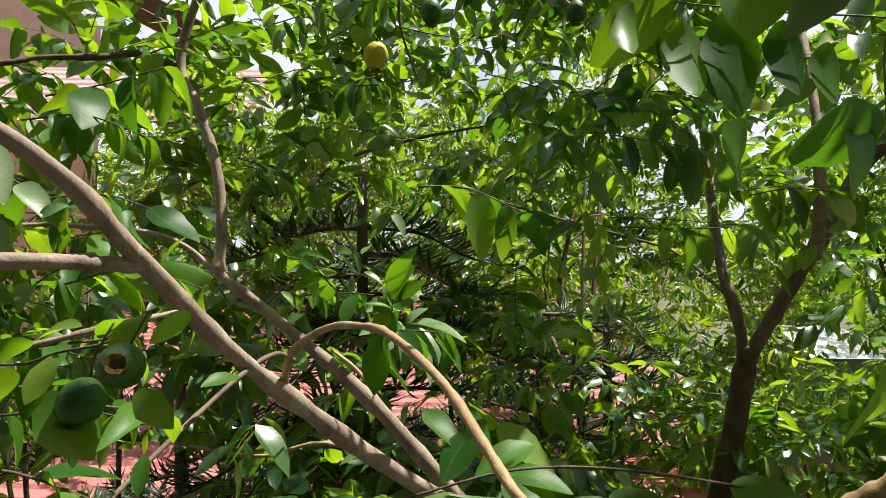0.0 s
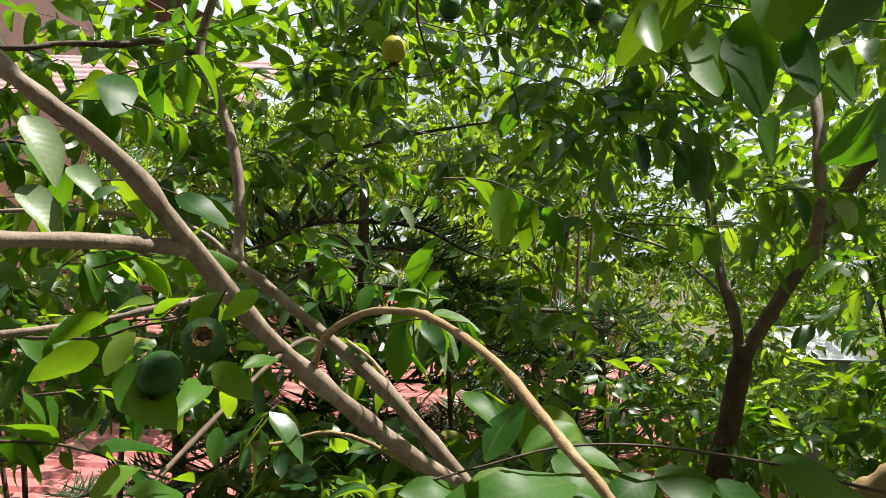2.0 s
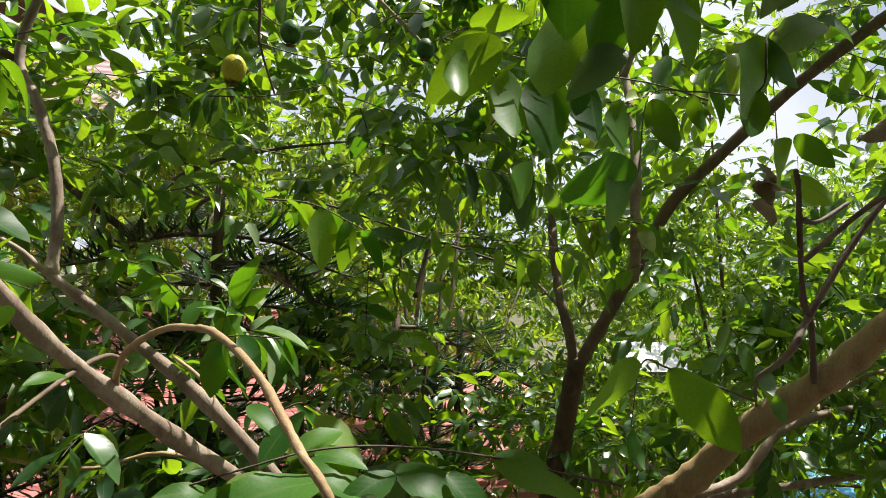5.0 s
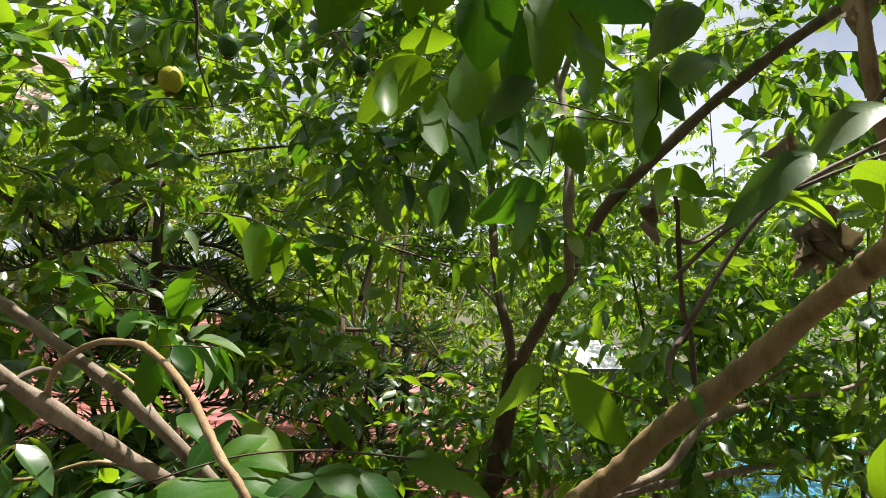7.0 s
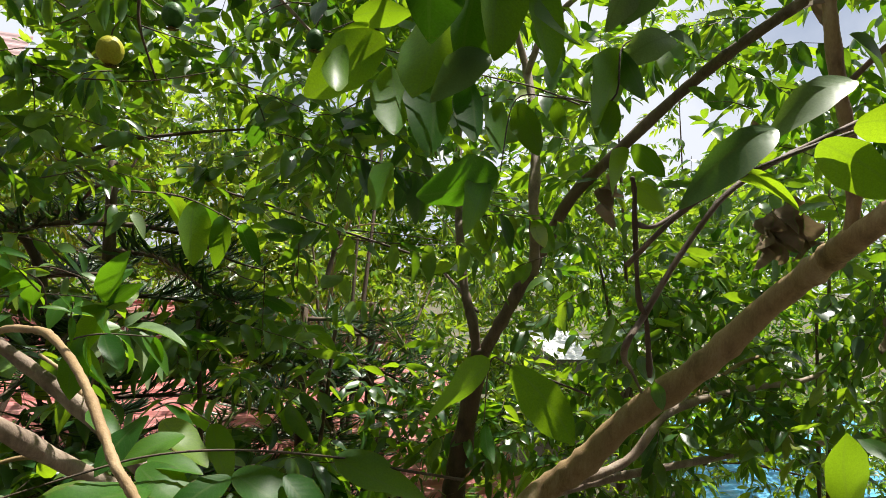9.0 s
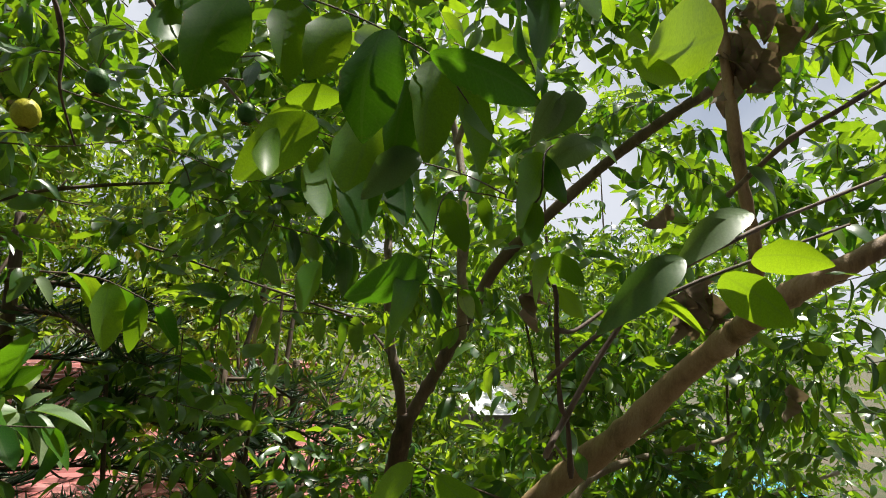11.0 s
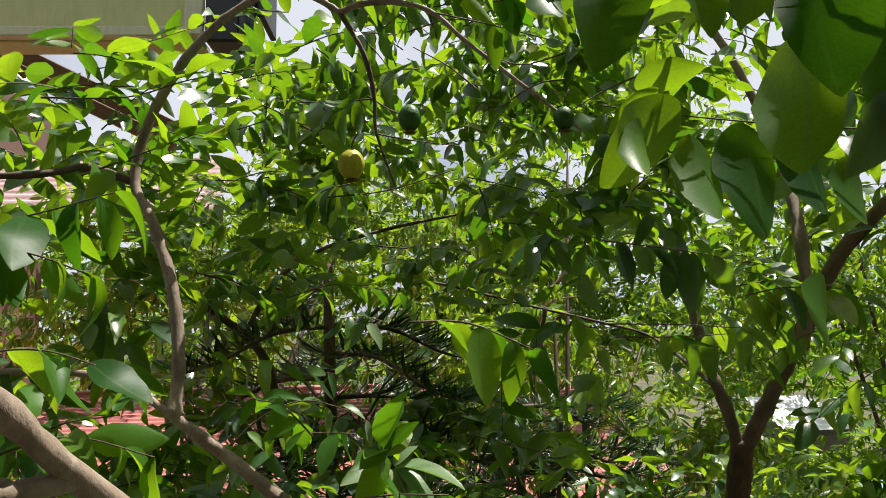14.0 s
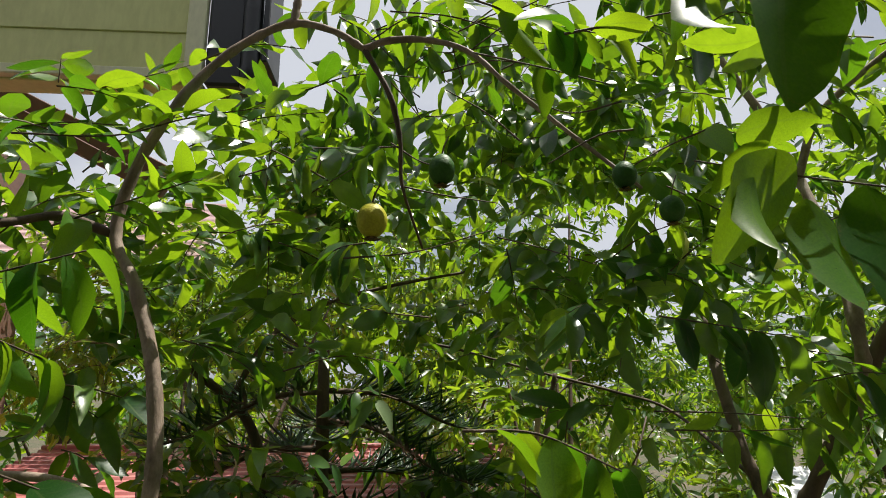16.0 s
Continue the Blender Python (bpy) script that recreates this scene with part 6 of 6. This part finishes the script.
back_tree((3.4, 4.4, 0), 5.6, 1.2, [
    ((2.9, 4.5, 5.0), (1.1, 0.8, 0.8), 222, (0.15, 0.34), 12, (0.061, 0.111), 0.7),
    ((4.1, 4.3, 4.9), (1.2, 0.9, 0.9), 222, (0.15, 0.34), 12, (0.061, 0.111), 0.7),
    ((3.2, 4.7, 6.4), (1.3, 0.7, 0.8), 168, (0.15, 0.34), 12, (0.061, 0.111), 0.7),
    ((2.9, 4.9, 3.32), (0.9, 0.3, 0.28), 90, (0.15, 0.34), 12, (0.06, 0.11), 0.7),
    ((3.45, 5.72, 3.22), (0.7, 0.16, 0.22), 150, (0.12, 0.26), 12, (0.06, 0.11), 0.7),
    ((3.2, 4.2, 3.6), (1.6, 0.8, 0.5), 175, (0.15, 0.34), 12, (0.061, 0.111), 0.7),
    ((4.6, 3.6, 3.0), (1.4, 0.9, 0.6), 148, (0.15, 0.34), 12, (0.061, 0.111), 0.7),
], 43, "broad leafy tree with sunlit yellow-green leaves")
back_tree((0.6, 9.0, 0), 6.4, 1.4, [
    ((-0.4, 7.6, 5.6), (1.5, 1.0, 0.9), 311, (0.2, 0.4), 12, (0.086, 0.147), 0.6),
    ((1.2, 7.6, 5.6), (1.5, 1.0, 0.9), 311, (0.2, 0.4), 12, (0.086, 0.147), 0.6),
    ((2.2, 8.0, 7.4), (1.9, 1.0, 1.0), 282, (0.2, 0.4), 12, (0.099, 0.161), 0.6),
    ((2.6, 7.8, 5.0), (1.4, 1.0, 1.1), 282, (0.2, 0.4), 12, (0.086, 0.147), 0.6),
    ((0.6, 7.2, 4.6), (2.6, 0.8, 0.6), 356, (0.2, 0.4), 12, (0.086, 0.147), 0.6),
], 44, "tall leafy tree beyond the red roof", M_LEAF_FAR)
back_tree((6.5, 7.5, 0), 6.6, 1.6, [
    ((5.4, 7.2, 5.0), (1.6, 1.0, 1.3), 311, (0.2, 0.4), 12, (0.086, 0.147), 0.6),
    ((7.6, 7.0, 5.0), (1.8, 1.2, 1.4), 311, (0.2, 0.4), 12, (0.086, 0.147), 0.6),
    ((6.0, 7.4, 7.4), (1.9, 1.0, 1.1), 252, (0.2, 0.4), 12, (0.099, 0.161), 0.6),
    ((6.4, 5.6, 3.0), (1.8, 0.8, 0.6), 193, (0.2, 0.4), 12, (0.074, 0.123), 0.6),
], 45, "tall leafy tree over the sheds", M_LEAF_FAR)
back_tree((-4.6, 8.9, 0), 6.5, 1.6, [
    ((-3.4, 8.6, 5.8), (1.6, 1.0, 1.0), 244, (0.2, 0.4), 12, (0.099, 0.161), 0.6),
    ((-5.6, 8.4, 5.2), (1.8, 1.2, 1.2), 267, (0.2, 0.4), 12, (0.099, 0.161), 0.6),
    ((-2.0, 9.0, 5.2), (1.6, 1.0, 1.0), 222, (0.2, 0.4), 12, (0.099, 0.161), 0.6),
], 46, "tall leafy tree beside the cream house", M_LEAF_FAR)

# far belt of trees all round
woods_rng = np.random.default_rng(77)
wc = []
for i in range(56):
    a = 2 * math.pi * i / 56 + woods_rng.normal(0, 0.03)
    dist = woods_rng.uniform(15, 22)
    wc.append(((dist * math.sin(a), dist * math.cos(a), woods_rng.uniform(2.2, 4.6)), (1.9, 1.9, woods_rng.uniform(2.4, 3.6)), 130, (0.4, 0.9), 9, (0.22, 0.36), 0.5))
woods = thing("far_woods", (0, 18, 0), "belt of distant leafy trees", "trees", kind="stuff")
foliage(woods, wc, K3, M_LEAF_FAR, 78, twig=(0.008, 0.003))

# ---------------------------------------------------------------- dark plumed conifer
def conifer(base, height, seed, branches, label):
    rng = np.random.default_rng(seed)
    t = thing("conifer", base, label, "tree")
    x, y, _ = base
    limb("trunk", [(x, y, -0.1), (x + 0.03, y, height * 0.5), (x - 0.02, y, height)], 0.07, 0.02, M_BARK_DARK, t, "", seed, 10)
    lens = [leaf_shape(3, 0.032, 0.3, -0.35, 1, 0.0)]
    for i in range(branches):
        z = height * (0.55 + 0.43 * (i + 0.5) / branches) + rng.normal(0, 0.05)
        a = i * 2.4 + rng.normal(0, 0.2)
        ln = 1.25 * (1.15 - 0.7 * i / branches)
        d = np.array([math.cos(a), math.sin(a), 0])
        pts = [np.array([x, y, z]), np.array([x, y, z - 0.02]) + d * ln * 0.4, np.array([x, y, z - 0.12]) + d * ln * 0.75, np.array([x, y, z - 0.16]) + d * ln]
        line = spline(pts, 10)
        br = limb("branch", pts, 0.012, 0.004, M_BARK_DARK, t, "", seed + i, 6)
        n = 165
        s = rng.uniform(0.12, 1.0, n)
        k = np.clip((s * (len(line) - 1)).astype(int), 0, len(line) - 2)
        at = line[k]
        side = np.cross(d, [0, 0, 1.0])
        sign = np.where(np.arange(n) % 2, 1, -1)[:, None]
        ax = unit(0.55 * d + sign * side * 0.85 + np.array([0, 0, 0.1]) + rng.normal(0, 0.22, (n, 3)))
        me = leaves_mesh("needles", lens, frames_from(ax, rng.normal(0, 0.5, n)), at, rng.uniform(0.12, 0.22, n) * (1.1 - 0.5 * s), M_NEEDLE, rng)
        ob = new("needles", me)
        tagged(ob, kind="stuff")
        ob.parent = br
        ob.location = -(br.location + t.location)
    return t


conifer((-0.36, 2.75, 0), 4.85, 51, 36, "dark conifer with drooping plumed branches")
conifer((0.50, 3.3, 0), 4.25, 52, 30, "low dark conifer with comb-like branches")
conifer((0.95, 3.7, 0), 4.25, 54, 24, "low dark conifer with comb-like branches")
conifer((-1.15, 2.75, 0), 3.95, 53, 14, "low conifer with fringed branches over the red roof")


def spiky(at, stem, size, count, seed):
    rng = np.random.default_rng(seed)
    t = thing("spiky_plant", (at[0], at[1], 0), "pale spiky rosette plant on a thin stem", "plant", "spiky plants")
    limb("stem", [(at[0], at[1], -0.05), (at[0] + 0.05, at[1], at[2] * 0.5), at], stem, stem * 0.6, M_BARK, t, "", seed, 8)
    shape = leaf_shape(5, 0.075, 0.4, 0.35, 1, 0.0, 0.35)
    shape_me = mesh_of("blade", *shape, M_SPIKE)
    for i in range(count):
        a, e = i * 2.4, 1.2 - 1.3 * i / count + 0.1 * rng.normal()
        ax = np.array([[math.cos(a) * math.cos(e), math.sin(a) * math.cos(e), math.sin(e)]])
        turn = frames_from(ax, np.zeros(1))[0] * size * rng.uniform(0.8, 1.1)
        ob = under(new("blade", shape_me), t)
        ob.matrix_basis = Matrix.Translation(-t.location) @ Matrix([[*turn[0], at[0]], [*turn[1], at[1]], [*turn[2], at[2]], [0, 0, 0, 1]])


spiky((-0.55, 2.9, 3.72), 0.02, 0.24, 34, 61)
spiky((-0.95, 2.75, 3.40), 0.02, 0.24, 30, 62)
spiky((0.10, 3.0, 3.62), 0.02, 0.22, 30, 63)

# ---------------------------------------------------------------- undergrowth in front of the roof
def shrub(base, clumps, seed, label, kinds=K4, material=M_LEAF):
    t = thing("shrub", base, label, "shrub", "shrubs in front of the roof")
    for i, c in enumerate(clumps):
        cx, cy, cz = c[0]
        limb("stem", [(base[0], base[1], -0.05), ((base[0] + cx) / 2, (base[1] + cy) / 2, cz * 0.55), (cx, cy, cz)], 0.022, 0.007, M_BARK_DARK, t, "", seed + i, 7)
    foliage(t, clumps, kinds, material, seed)
    return t


shrub((-1.3, 2.3, 0), [
    ((-1.75, 2.3, 3.6), (0.5, 0.4, 0.45), 18, (0.12, 0.28), 8, (0.075, 0.12), 0.5),
    ((-0.6, 2.2, 3.45), (0.45, 0.35, 0.35), 26, (0.12, 0.28), 8, (0.075, 0.12), 0.5),
    ((-1.6, 2.3, 4.35), (0.6, 0.4, 0.55), 44, (0.12, 0.28), 8, (0.075, 0.12), 0.6),
], 71, "bushy shrub with glossy mid-green leaves")
shrub((0.3, 2.7, 0), [
    ((-0.65, 2.65, 4.28), (0.45, 0.3, 0.16), 45, (0.12, 0.28), 8, (0.07, 0.115), 0.5),
    ((0.0, 2.5, 4.27), (0.5, 0.3, 0.17), 36, (0.12, 0.28), 8, (0.07, 0.115), 0.5),
    ((0.55, 2.6, 4.2), (0.5, 0.3, 0.18), 26, (0.12, 0.28), 8, (0.07, 0.115), 0.5),
    ((0.0, 2.6, 3.78), (0.8, 0.4, 0.42), 85, (0.12, 0.28), 8, (0.07, 0.115), 0.5),
    ((0.85, 2.9, 3.75), (0.75, 0.4, 0.45), 75, (0.12, 0.28), 8, (0.07, 0.115), 0.5),
], 72, "low dark leafy shrub under the guava tree")
shrub((2.2, 3.2, 0), [
    ((1.8, 3.2, 3.6), (0.8, 0.5, 0.6), 105, (0.12, 0.28), 8, (0.07, 0.115), 0.5),
    ((2.8, 3.2, 3.4), (0.9, 0.6, 0.7), 118, (0.12, 0.28), 8, (0.07, 0.115), 0.5),
    ((1.75, 4.2, 3.85), (0.6, 0.35, 0.32), 90, (0.12, 0.28), 8, (0.07, 0.115), 0.5),
    ((3.2, 2.8, 2.7), (1.0, 0.6, 0.6), 93, (0.12, 0.28), 8, (0.07, 0.115), 0.5),
], 73, "leafy shrub with sunlit yellow-green leaves", K3, M_LEAF_BACK)
shrub((-1.0, 1.95, 0), [
    ((-1.0, 1.95, 4.1), (0.65, 0.35, 0.26), 30, (0.12, 0.26), 8, (0.075, 0.12), 0.5),
    ((-0.2, 2.05, 3.9), (0.55, 0.35, 0.33), 80, (0.12, 0.26), 8, (0.075, 0.12), 0.5),
], 74, "bushy shrub with broad mid-green leaves")
shrub((3.3, 2.4, 0), [
    ((2.9, 2.3, 4.4), (0.8, 0.5, 0.6), 50, (0.12, 0.28), 8, (0.07, 0.115), 0.6),
    ((3.6, 2.2, 3.7), (0.9, 0.6, 0.7), 45, (0.12, 0.28), 8, (0.07, 0.115), 0.6),
    ((2.7, 2.3, 3.4), (0.8, 0.5, 0.5), 30, (0.12, 0.28), 8, (0.07, 0.115), 0.6),
    ((3.3, 2.6, 5.2), (0.9, 0.6, 0.6), 35, (0.12, 0.28), 8, (0.07, 0.115), 0.6),
], 75, "tall shrub with dense dark leaves")
shrub((-1.6, 3.0, 0), [
    ((-2.4, 3.0, 3.3), (0.6, 0.5, 0.5), 20, (0.12, 0.28), 8, (0.075, 0.12), 0.5),
    ((-0.9, 3.1, 3.3), (0.5, 0.4, 0.4), 22, (0.12, 0.28), 8, (0.075, 0.12), 0.5),
    ((-2.3, 3.0, 4.3), (0.7, 0.5, 0.6), 50, (0.12, 0.28), 8, (0.075, 0.12), 0.6),
], 76, "leafy shrub before the red roof's eave")
